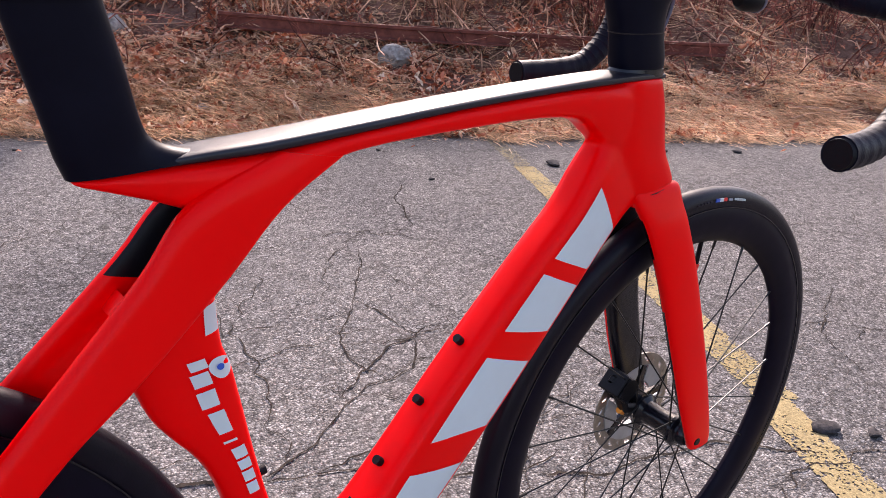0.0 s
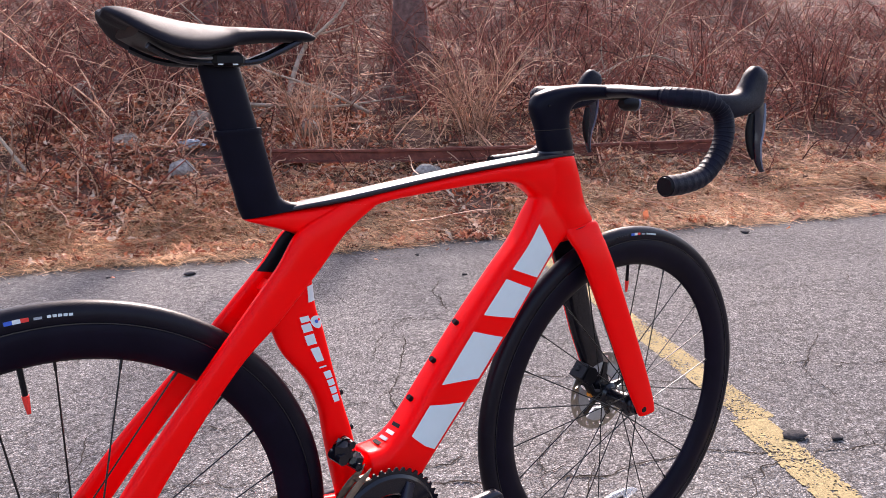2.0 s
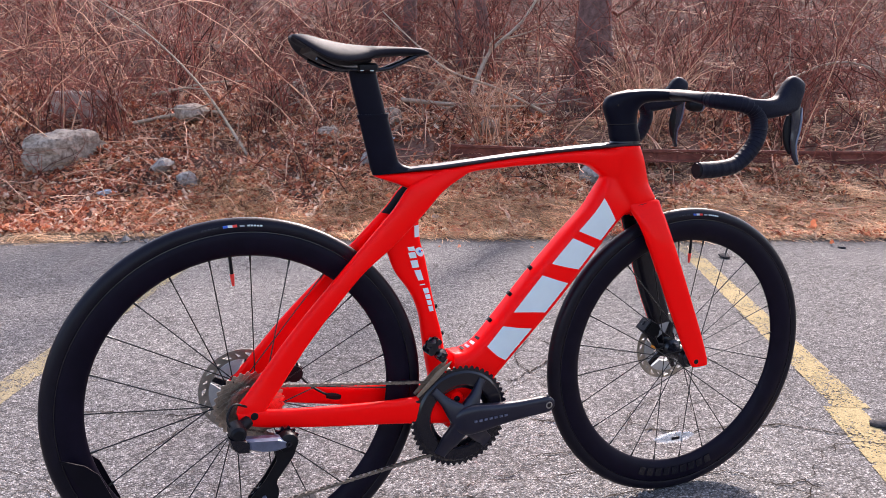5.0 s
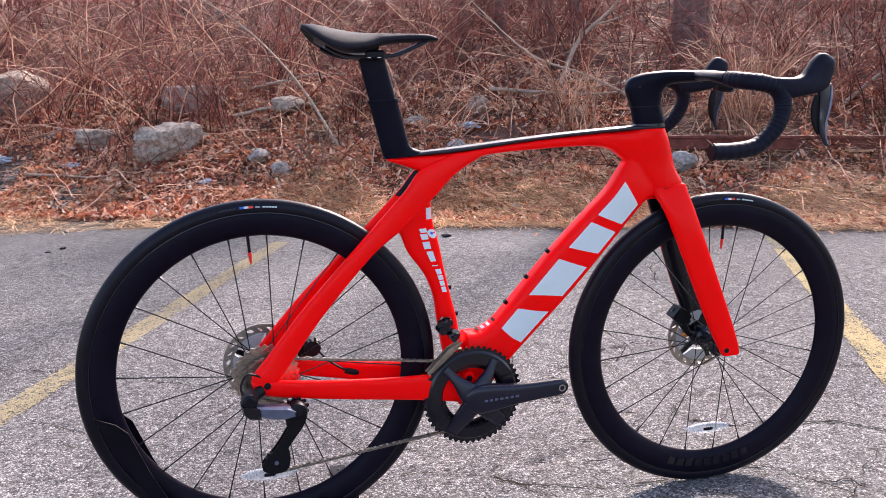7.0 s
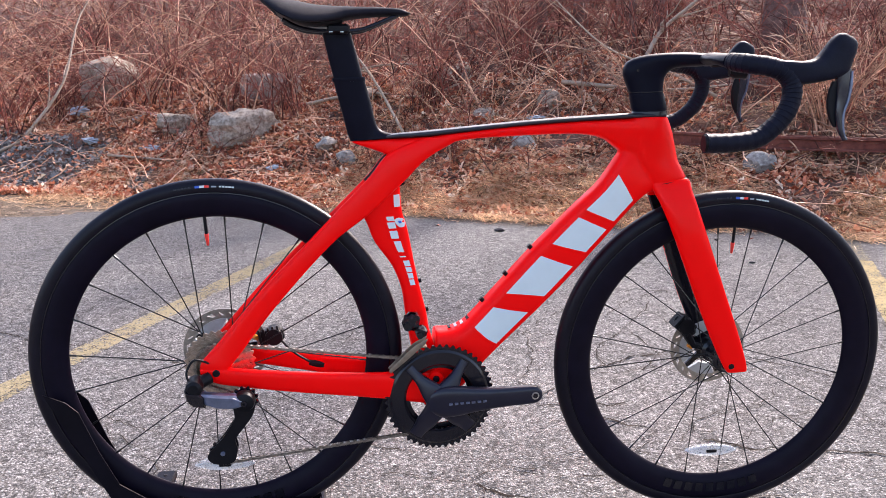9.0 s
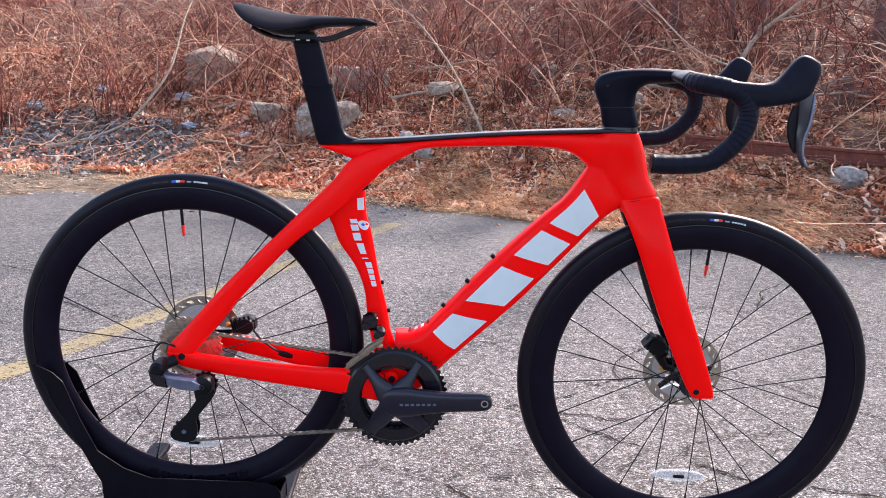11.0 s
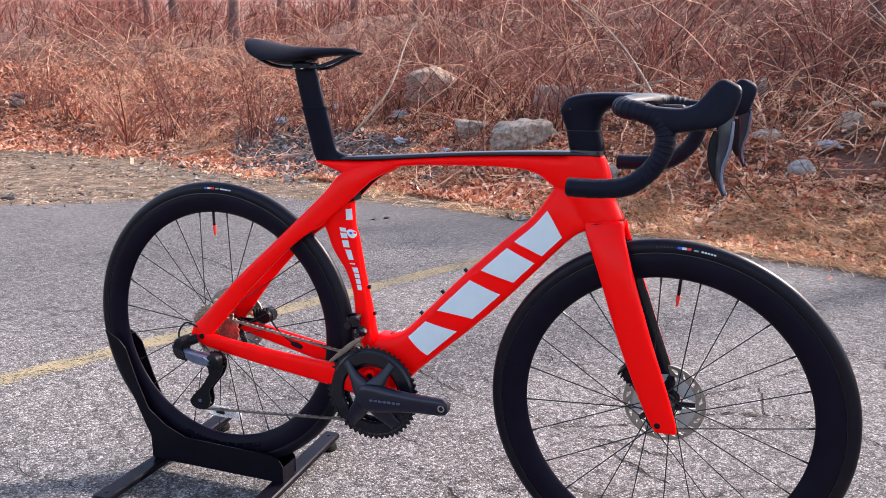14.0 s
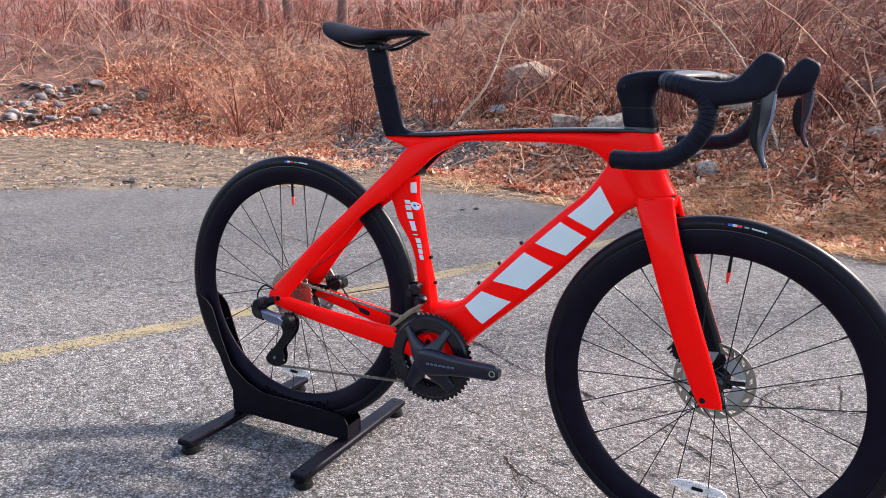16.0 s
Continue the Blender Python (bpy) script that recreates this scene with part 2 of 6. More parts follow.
    col = mix('MULTIPLY', 1.0, col, ramp(near_dark.outputs[0], [(0.0, (1, 1, 1)), (1.0, (0.83, 0.83, 0.84))]))
    mid = tex("ShaderNodeTexNoise", 26, 3)
    col = mix('MULTIPLY', 1.0, col, ramp(mid.outputs["Fac"], [(0.36, (0.84, 0.84, 0.84)), (0.64, (1.15, 1.15, 1.15))]))
    # hairline net of fine breaks, here and there
    vein = n.new("ShaderNodeTexVoronoi")
    vein.feature = 'DISTANCE_TO_EDGE'
    vein.inputs["Scale"].default_value = 7.5
    warp = tex("ShaderNodeTexNoise", 16, 5)
    bend = mix('ADD', 0.12, tc.outputs["Object"], warp.outputs["Color"])
    l.new(bend, vein.inputs["Vector"])
    line = ramp(vein.outputs["Distance"], [(0.008, (1, 1, 1)), (0.028, (0, 0, 0))])
    where = ramp(tex("ShaderNodeTexNoise", 1.9, 4).outputs["Fac"], [(0.40, (0, 0, 0)), (0.56, (0.85, 0.85, 0.85))])
    col = mix('MIX', mix('MULTIPLY', 1.0, line, where), col, ramp(v.outputs["Distance"], [(0.2, (0.07, 0.06, 0.055)), (0.7, (0.03, 0.027, 0.025))]))
    if gritty:
        nz = tex("ShaderNodeTexNoise", 2.3, 6)
        col = mix('MIX', ramp(nz.outputs["Fac"], [(0.32, (0.70, 0.70, 0.70)), (0.60, (1, 1, 1))]), col, ramp(tex("ShaderNodeTexNoise", 75, 5).outputs["Fac"], [(0.38, (0.026, 0.018, 0.012)), (0.62, (0.240, 0.182, 0.130))]))
        col = mix('MULTIPLY', 1.0, col, ramp(tex("ShaderNodeTexNoise", 5.5, 6).outputs["Fac"], [(0.36, (0.45, 0.43, 0.42)), (0.60, (1.25, 1.22, 1.18))]))
    ge = n.new("ShaderNodeNewGeometry")
    xyz = n.new("ShaderNodeSeparateXYZ")
    l.new(ge.outputs["Position"], xyz.inputs[0])
    low = n.new("ShaderNodeMapRange")
    low.inputs[1].default_value, low.inputs[2].default_value, low.inputs[3].default_value, low.inputs[4].default_value = -0.010, -0.005, 0.8, 0
    l.new(xyz.outputs[2], low.inputs[0])
    col = mix('MIX', low.outputs[0], col, ramp(tex("ShaderNodeTexNoise", 50, 3).outputs["Fac"], [(0.4, (0.025, 0.022, 0.020)), (0.7, (0.10, 0.075, 0.055))]))
    l.new(col, b.inputs["Base Color"])
    bp = n.new("ShaderNodeBump")
    bp.inputs["Strength"].default_value, bp.inputs["Distance"].default_value = 0.7, 0.004
    bp.invert = True
    l.new(v.outputs["Distance"], bp.inputs["Height"])
    l.new(bp.outputs[0], b.inputs["Normal"])
    return m


EARTH, ASPHALT = earth_material(), asphalt_material("worn_asphalt")
GRIT = asphalt_material("gritty_apron", 1.0)
PAINT = mat("worn_yellow_paint", (0.175, 0.138, 0.070), 0.9, second=(0.335, 0.262, 0.135), scale=150, bump=0.8, bscale=260, spec=0.08)
FADED = mat("faded_yellow_paint", (0.155, 0.126, 0.078), 0.9, second=(0.29, 0.24, 0.145), scale=150, bump=0.8, bscale=260, spec=0.08)


# ---- mesh helpers ----
def fast_mesh(name, v, f, smooth=False):
    v, f = np.asarray(v, dtype=np.float32), np.asarray(f, dtype=np.int32)
    me = bpy.data.meshes.new(name)
    me.vertices.add(len(v))
    me.vertices.foreach_set("co", v.ravel())
    me.loops.add(f.size)
    me.loops.foreach_set("vertex_index", f.ravel())
    me.polygons.add(len(f))
    me.polygons.foreach_set("loop_start", np.arange(0, f.size, f.shape[1], dtype=np.int32))
    me.update(calc_edges=True)
    me.polygons.foreach_set("use_smooth", np.full(len(f), smooth))
    return me


class Geo:
    """Vertices and faces of one part, gathered from simple shaped pieces."""
    def __init__(self):
        self.v, self.f = [], []

    def add(self, v, f):
        k = len(self.v)
        self.v += [tuple(p) for p in v]
        self.f += [tuple(i + k for i in q) for q in f]
        return self

    def rings(self, rings, cap=True, closed=False):
        n, m = len(rings[0]), len(rings)
        v = [p for r in rings for p in r]
        f = []
        for i in range(m if closed else m - 1):
            for j in range(n):
                a, b = i * n + j, i * n + (j + 1) % n
                c, d = ((i + 1) % m) * n + (j + 1) % n, ((i + 1) % m) * n + j
                f.append((a, b, c, d))
        if cap and not closed:
            f += [tuple(range(n))[::-1], tuple(range((m - 1) * n, m * n))]
        return self.add(v, f)

    def tube(self, pts, r, n=8, sub=1, cap=True):
        pts = smooth_line(pts, sub)
        m = len(pts)
        rr = [float(q) for q in (np.full(m, r) if not isinstance(r, (list, tuple)) else np.interp(np.linspace(0, 1, m), np.linspace(0, 1, len(r)), r))]
        rings, side = [], None
        for i, p in enumerate(pts):
            d = (Vector(pts[min(i + 1, m - 1)]) - Vector(pts[max(i - 1, 0)])).normalized()
            if side is None:
                side = d.orthogonal().normalized()
            side = (side - d * side.dot(d)).normalized()
            up = d.cross(side)
            rings.append([Vector(p) + rr[i] * (math.cos(a) * side + math.sin(a) * up) for a in (2 * math.pi * k / n for k in range(n))])
        return self.rings(rings, cap)

    def box(self, lo, hi, m=None, chamfer=0.0):
        c = [(a + b) / 2 for a, b in zip(lo, hi)]
        h = [(b - a) / 2 for a, b in zip(lo, hi)]
        ch = min(chamfer, *(x * 0.9 for x in h))
        rings = []
        for z, k in ((-h[2], ch), (-h[2] + ch, 0), (h[2] - ch, 0), (h[2], ch)) if ch else ((-h[2], 0), (h[2], 0)):
            x, y = h[0] - k, h[1] - k
            e = ch if ch else 0
            ring = [(x - e, -y), (x, -y + e), (x, y - e), (x - e, y), (-x + e, y), (-x, y - e), (-x, -y + e), (-x + e, -y)] if ch else [(x, -y), (x, y), (-x, y), (-x, -y)]
            rings.append([Vector((c[0] + a, c[1] + b, c[2] + z)) for a, b in ring])
        if m:
            rings = [[m @ p for p in r] for r in rings]
        return self.rings(rings)

    def lathe(self, prof, cx, cz, n=64, a0=0.0, a1=2 * math.pi):
        """Turns a closed outline of (radius, y) round the axle through (cx, cz)."""
        full = abs(a1 - a0) > 6.28
        steps = [a0 + (a1 - a0) * i / n for i in range(n if full else n + 1)]
        return self.rings([[(cx + r * math.cos(a), y, cz + r * math.sin(a)) for r, y in prof] for a in steps], not full, full)

    def extrude(self, outline, y0, y1):
        """A flat plate with an outline in x and z, from y0 to y1."""
        return self.rings([[(x, y0, z) for x, z in outline], [(x, y1, z) for x, z in outline]])


def smooth_line(pts, sub):
    if sub <= 1:
        return [tuple(p) for p in pts]
    p = np.array([pts[0], *pts, pts[-1]], dtype=float)
    out = []
    for i in range(1, len(p) - 2):
        for t in np.arange(sub) / sub:
            a, b, c, d = p[i - 1:i + 3]
            out.append(tuple(0.5 * (2 * b + (c - a) * t + (2 * a - 5 * b + 4 * c - d) * t * t + (3 * b - a - 3 * c + d) * t ** 3)))
    out.append(tuple(p[-2]))
    return out


class Loft:
    """A tube of the frame: stations of (edge A x, z, edge B x, z, centre y, half width)."""
    def __init__(self, stations, p=2.6, n=28, sub=5):
        self.s, self.p, self.n = smooth_line(stations, sub), p, n

    def geo(self):
        g, rings = Geo(), []
        for ax, az, bx, bz, yc, w in self.s:
            ring = []
            for k in range(self.n):
                a = 2 * math.pi * k / self.n
                u = math.copysign(abs(math.cos(a)) ** (2 / self.p), math.cos(a))
                v = math.copysign(abs(math.sin(a)) ** (2 / self.p), math.sin(a))
                ring.append(((ax + bx) / 2 + u * (ax - bx) / 2, yc + v * w, (az + bz) / 2 + u * (az - bz) / 2))
            rings.append(ring)
        return g.rings(rings)

    def on(self, s, u, lift=0.0007, side=-1):
        """The point on the tube's flank at s (0 to 1 along it) and u (-1 to 1 from edge B to edge A)."""
        x = s * (len(self.s) - 1)
        i = min(int(x), len(self.s) - 2)
        ax, az, bx, bz, yc, w = (p + (q - p) * (x - i) for p, q in zip(self.s[i], self.s[i + 1]))
        v = (1 - min(abs(u), 0.999) ** self.p) ** (1 / self.p)
        return ((ax + bx) / 2 + u * (ax - bx) / 2, yc + side * (w * v + lift), (az + bz) / 2 + u * (az - bz) / 2)

    def patch(self, corners, n=6, side=-1):
        """A thin decal between four corners (s, u), laid on the flank."""
        g = Geo()
        c = np.array(corners, dtype=float)
        v = []
        for i in range(n + 1):
            for j in range(n + 1):
                a, b = i / n, j / n
                s, u = (c[0] * (1 - a) + c[1] * a) * (1 - b) + (c[3] * (1 - a) + c[2] * a) * b
                v.append(self.on(s, u, 0.0008, side))
        f = [(i * (n + 1) + j, (i + 1) * (n + 1) + j, (i + 1) * (n + 1) + j + 1, i * (n + 1) + j + 1) for i in range(n) for j in range(n)]
        return g.add(v, f)


def fuse(shapes, voxel, rounds):
    """One closed skin over several overlapping tubes, with their joints blended."""
    g = Geo()
    for q in shapes:
        g.add(q.v, q.f)
    me = bpy.data.meshes.new("skin")
    me.from_pydata(g.v, [], g.f)
    ob = bpy.data.objects.new("skin", me)
    scene.collection.objects.link(ob)
    md = ob.modifiers.new("remesh", 'REMESH')
    md.mode, md.voxel_size, md.use_smooth_shade = 'VOXEL', voxel, True
    md = ob.modifiers.new("smooth", 'SMOOTH')
    md.factor, md.iterations = 0.5, rounds
    dg = bpy.context.evaluated_depsgraph_get()
    dg.update()
    out = bpy.data.meshes.new_from_object(ob.evaluated_get(dg))
    out.materials.clear()
    bpy.data.objects.remove(ob)
    return out


def thing(name, loc, label, category, group="", kind=""):
    e = new(name)
    e.location = loc
    e.empty_display_size = 0.1
    return tagged(e, label, category, group, kind)


def part(name, geo, material, parent, label="", m=None, sharp=35, smooth=True):
    """One mesh under a thing or a part; its vertices are given in the place's own metres."""
    if isinstance(geo, Geo):
        me = bpy.data.meshes.new(name)
        me.from_pydata([tuple(m @ Vector(p)) for p in geo.v] if m else geo.v, [], geo.f)
        bm = bmesh.new()
        bm.from_mesh(me)
        bmesh.ops.recalc_face_normals(bm, faces=bm.faces)
        bm.to_mesh(me)
        bm.free()
        if smooth:
            me.polygons.foreach_set("use_smooth", [True] * len(me.polygons))
            me.set_sharp_from_angle(angle=radians(sharp))
    else:
        me = geo
    if material and not me.materials:
        me.materials.append(material)
    ob = new(name, me)
    if parent:
        ob.parent = parent
        if parent.type == 'EMPTY':
            ob.matrix_parent_inverse = Matrix.Translation(-parent.location)
    if label:
        ob["label"] = label
    return ob


def solo(name, geo, material, label, category, group="", kind="", smooth=True, sharp=35):
    return tagged(part(name, geo, material, None, "", None, sharp, smooth), label, category, group, kind)


def value_noise(x, y, seed=0):
    x, y = np.asarray(x, float), np.asarray(y, float)
    xi, yi = np.floor(x).astype(np.int64), np.floor(y).astype(np.int64)
    fx, fy = x - xi, y - yi
    fx, fy = fx * fx * (3 - 2 * fx), fy * fy * (3 - 2 * fy)

    def h(i, j):
        k = (i * 374761393 + j * 668265263 + seed * 2147483647) & 0xffffffff
        k = ((k ^ (k >> 13)) * 1274126177) & 0xffffffff
        return ((k ^ (k >> 16)) & 0xffff) / 65535.0
    return (h(xi, yi) * (1 - fx) + h(xi + 1, yi) * fx) * (1 - fy) + (h(xi, yi + 1) * (1 - fx) + h(xi + 1, yi + 1) * fx) * fy


# ---- ground, pavement and bank ----
BASE_X = [-60, -20, -12, -9.5, -8, -7, -5, 0, 4.5, 6, 8, 20, 60]
BASE_Y = [-14, 1.0, 5.0, 6.4, 7.2, 7.3, 6.9, 4.45, 2.05, 1.3, 0.3, -5.5, -24]
EDGE_X = [-60, -10, -6, -4.6, -4.0, -3.3, -2.5, -1.3, 0, 2.5, 4.5, 7, 20, 60]
EDGE_Y = [-40, -2.5, 1.0, 2.3, 2.9, 3.7, 4.35, 4.5, 4.25, 3.1, 2.1, 1.0, -5.2, -23]


def bank(x, y):
    """Height of the ground: flat pavement, then a bank that climbs behind it."""
    x, y = np.asarray(x, float), np.asarray(y, float)
    s = (y - np.interp(x, BASE_X, BASE_Y)) * 0.88
    rise = np.where(s > 0, 0.42 * s - 0.10 * (1 - np.exp(-np.maximum(s, 0) * 3)), 0)
    top = np.where(x < -6, 1.5 + 0.35 * np.maximum(x + 9, 0), 2.5)
    over = np.maximum(rise - top, 0)
    rise = np.minimum(rise, top) + over * 0.35
    rough = (value_noise(x * 2.3, y * 2.3, 3) - 0.5) * 0.16 + (value_noise(x * 7, y * 7, 4) - 0.5) * 0.07 + (value_noise(x * 13, y * 13, 9) - 0.5) * 0.045
    return np.maximum(rise, 0) + rough * np.clip(s * 1.2, 0, 1)


def on_pavement(x, y):
    return y < np.interp(x, EDGE_X, EDGE_Y) + (value_noise(x * 5, y * 5, 8) - 0.5) * 0.22


CRACKS, SURFACE = [], {}


def crack(width, *pts):
    CRACKS.append((width, np.array(pts)))


crack(0.008, (1.52, 1.59), (1.63, 1.64), (1.72, 1.58), (1.85, 1.62), (2.02, 1.95), (2.17, 2.10))
crack(0.007, (1.53, 1.52), (1.39, 1.31), (1.23, 1.12), (1.09, 0.97), (1.07, 0.88), (1.10, 0.77))
crack(0.008, (1.28, 1.18), (1.30, 1.03), (1.29, 0.91), (1.39, 0.88))
crack(0.010, (1.27, 0.88), (1.17, 0.77), (1.04, 0.76), (0.94, 0.72), (0.81, 0.63), (0.68, 0.61))
crack(0.006, (0.84, 1.18), (0.99, 1.16), (1.22, 1.10))
crack(0.006, (2.67, 0.39), (2.27, 0.25), (2.12, 0.05))
crack(0.010, (-1.07, 1.54), (-0.88, 1.40), (-0.62, 1.28), (-0.29, 1.07), (-0.08, 0.94), (0.15, 0.89), (0.38, 0.72), (0.46, 0.70))
crack(0.007, (0.27, 0.24), (0.34, 0.23), (0.43, 0.19), (0.49, 0.18), (0.54, 0.12), (0.66, 0.06), (0.84, 0.01), (1.06, 0.02))
crack(0.008, (1.06, 0.02), (1.17, 0.00), (1.20, -0.07), (1.28, -0.19))
crack(0.009, (1.12, 0.30), (1.22, 0.22), (1.31, 0.20), (1.46, 0.16), (1.53, 0.12), (1.60, 0.05), (1.66, -0.02), (1.78, -0.08), (1.84, -0.13), (2.0, -0.2))
crack(0.013, (0.46, 0.70), (0.57, 0.66), (0.69, 0.59), (0.76, 0.55), (0.85, 0.52), (0.92, 0.44), (0.98, 0.39), (1.03, 0.37))
crack(0.006, (0.76, 0.55), (0.88, 0.55), (0.97, 0.52), (1.08, 0.53))
crack(0.006, (2.10, 0.48), (2.20, 0.42), (2.27, 0.33), (2.37, 0.26), (2.45, 0.15), (2.6, 0.05))
crack(0.006, (1.45, 2.62), (1.74, 2.67), (2.06, 2.70), (2.45, 2.46))
crack(0.007, (-0.69, 0.92), (-0.58, 0.83), (-0.50, 0.75), (-0.39, 0.64), (-0.27, 0.56), (-0.14, 0.50), (0.0, 0.45))
crack(0.006, (0.21, 0.42), (0.32, 0.37), (0.40, 0.34))
crack(0.006, (0.60, 0.20), (0.74, 0.16), (0.83, 0.15), (0.90, 0.10))
crack(0.007, (1.20, -0.06), (1.23, -0.11), (1.30, -0.12), (1.33, -0.20))
crack(0.007, (0.51, 0.18), (0.60, 0.23), (0.65, 0.21), (0.71, 0.22))
crack(0.010, (-2.40, 2.45), (-2.16, 2.34), (-1.82, 2.14), (-1.58, 2.07), (-1.39, 1.98), (-1.2, 1.85))
crack(0.006, (1.06, 0.75), (1.14, 0.78), (1.23, 0.79), (1.32, 0.69))
crack(0.006, (1.08, 0.33), (1.15, 0.31), (1.22, 0.32))
crack(0.006, (2.60, 0.65), (2.84, 0.56), (2.87, 0.44))
crack(0.007, (1.18, 1.68), (1.55, 1.69), (1.71, 1.64))
crack(0.008, (0.94, 0.75), (1.18, 0.88), (1.37, 0.92), (1.57, 0.82), (1.9, 0.42))
crack(0.006, (0.54, 0.12), (0.62, 0.02), (0.66, -0.14), (0.76, -0.30))


def build_ground():
    def axis(lo, hi, a, b, fine):
        mid = np.arange(a, b + 1e-6, fine)
        near_lo, near_hi = np.arange(max(lo, a - 10), a - 0.04, 0.08), np.arange(b + 0.08, min(hi, b + 10), 0.08)
        far_lo, far_hi = lo + (near_lo[0] - lo) * (1 - np.linspace(1, 0, 14)[:-1] ** 2), near_hi[-1] + (hi - near_hi[-1]) * np.linspace(0, 1, 14)[1:] ** 2
        return np.concatenate([far_lo, near_lo, mid, near_hi, far_hi])
    xs, ys = axis(-90, 90, -1.2, 2.6, 0.014), axis(-90, 90, -0.5, 2.1, 0.014)
    xx, yy = np.meshgrid(xs, ys)
    zz = bank(xx, yy)
    wx = xx + (value_noise(xx * 45, yy * 45, 1) - 0.5) * 0.030 + (value_noise(xx * 14, yy * 14, 5) - 0.5) * 0.03
    wy = yy + (value_noise(xx * 45, yy * 45, 2) - 0.5) * 0.030 + (value_noise(xx * 14, yy * 14, 6) - 0.5) * 0.03
    for width, pts in CRACKS:
        for a, b in zip(pts[:-1], pts[1:]):
            i = np.where((xs > min(a[0], b[0]) - 0.1) & (xs < max(a[0], b[0]) + 0.1))[0]
            j = np.where((ys > min(a[1], b[1]) - 0.1) & (ys < max(a[1], b[1]) + 0.1))[0]
            if not len(i) or not len(j):
                continue
            sl = (slice(j[0], j[-1] + 1), slice(i[0], i[-1] + 1))
            px, py = wx[sl] - a[0], wy[sl] - a[1]
            d = b - a
            t = np.clip((px * d[0] + py * d[1]) / (d @ d), 0, 1)
            dist = np.hypot(px - t * d[0], py - t * d[1])
            w = width * 0.5 * (0.5 + 1.0 * value_noise(xx[sl] * 9, yy[sl] * 9, 7))
            zz[sl] = np.minimum(zz[sl], -0.0065 * np.exp(-(dist / w) ** 2))
    SURFACE.update(xs=xs, ys=ys, zz=zz)
    v = np.stack([xx, yy, zz], -1).reshape(-1, 3)
    nx, ny = len(xs), len(ys)
    idx = np.arange(nx * ny).reshape(ny, nx)
    f = np.stack([idx[:-1, :-1], idx[:-1, 1:], idx[1:, 1:], idx[1:, :-1]], -1).reshape(-1, 4)
    c = v[f].mean(1)
    paved = on_pavement(c[:, 0], c[:, 1])
    apron = ~paved & (c[:, 1] < np.interp(c[:, 0], BASE_X, BASE_Y) - 0.1)
    for name, sel, material, label in (("pavement", paved, ASPHALT, "cracked grey asphalt of an old parking lot"),
                                       ("ground", ~paved & ~apron, EARTH, "brown earth bank covered in leaf litter"),
                                       ("apron", apron, GRIT, "gritty strip of dirt and broken asphalt")):
        used, inv = np.unique(f[sel], return_inverse=True)
        me = fast_mesh(name, v[used], inv.reshape(-1, 4), True)
        me.materials.append(material)
        tagged(new(name, me), label, "ground", kind="structure")


build_ground()
PAVEMENT = bpy.data.objects["pavement"]


def road_marking(p0, p1, width, wear, seed, material):
    """A worn painted line: flakes of paint on the asphalt, with the bare patches left open."""
    rng = np.random.default_rng(seed)
    a, b = np.array(p0), np.array(p1)
    d = (b - a) / np.linalg.norm(b - a)
    nrm = np.array([-d[1], d[0]])
    step = 0.0042
    n, m = int(np.linalg.norm(b - a) / step), int(width / step)
    t, w = np.meshgrid(np.arange(n + 1) * step, (np.arange(m + 1) - m / 2) * step, indexing="ij")
    t, w = t + rng.uniform(-0.0019, 0.0019, t.shape), w + rng.uniform(-0.0019, 0.0019, w.shape)
    pos = a + t[..., None] * d + w[..., None] * nrm
    x, y = pos[:-1, :-1, 0], pos[:-1, :-1, 1]
    edge = np.abs(w[:-1, :-1]) / (width / 2)
    grain = value_noise(x * 9, y * 9, seed) * 0.26 + value_noise(x * 70, y * 70, seed + 1) * 0.26 + rng.uniform(0, 1, x.shape) * 0.48
    keep = grain - 0.22 * np.clip(edge - 0.75, 0, 1) * 4 * value_noise(x * 20, y * 20, seed + 2) > wear
    idx = np.arange((n + 1) * (m + 1)).reshape(n + 1, m + 1)
    f = np.stack([idx[:-1, :-1], idx[1:, :-1], idx[1:, 1:], idx[:-1, 1:]], -1)[keep]
    v = np.concatenate([pos.reshape(-1, 2), np.full((pos.shape[0] * pos.shape[1], 1), 0.0025)], 1)
    used, inv = np.unique(f, return_inverse=True)
    me = fast_mesh("road_marking", v[used], inv.reshape(-1, 4))
    me.materials.append(material)
    tagged(new("road_marking", me), "faded yellow parking line flaking off the asphalt", "road marking", "parking lines", "structure")


road_marking((1.10, -0.88), (1.78, 0.16), 0.11, 0.33, 21, PAINT)
road_marking((1.80, 0.14), (2.92, 2.05), 0.11, 0.37, 22, PAINT)
road_marking((2.91, 2.03), (3.30, 2.70), 0.11, 0.56, 24, FADED)
road_marking((-1.62, -1.20), (0.22, 3.42), 0.11, 0.43, 23, FADED)


def surface_z(x, y):
    """Height of the pavement's own mesh at given points."""
    xs, ys, zz = SURFACE["xs"], SURFACE["ys"], SURFACE["zz"]
    i, j = np.clip(np.searchsorted(xs, x) - 1, 0, len(xs) - 2), np.clip(np.searchsorted(ys, y) - 1, 0, len(ys) - 2)
    fx, fy = (x - xs[i]) / (xs[i + 1] - xs[i]), (y - ys[j]) / (ys[j + 1] - ys[j])
    return (zz[j, i] * (1 - fx) + zz[j, i + 1] * fx) * (1 - fy) + (zz[j + 1, i] * (1 - fx) + zz[j + 1, i + 1] * fx) * fy


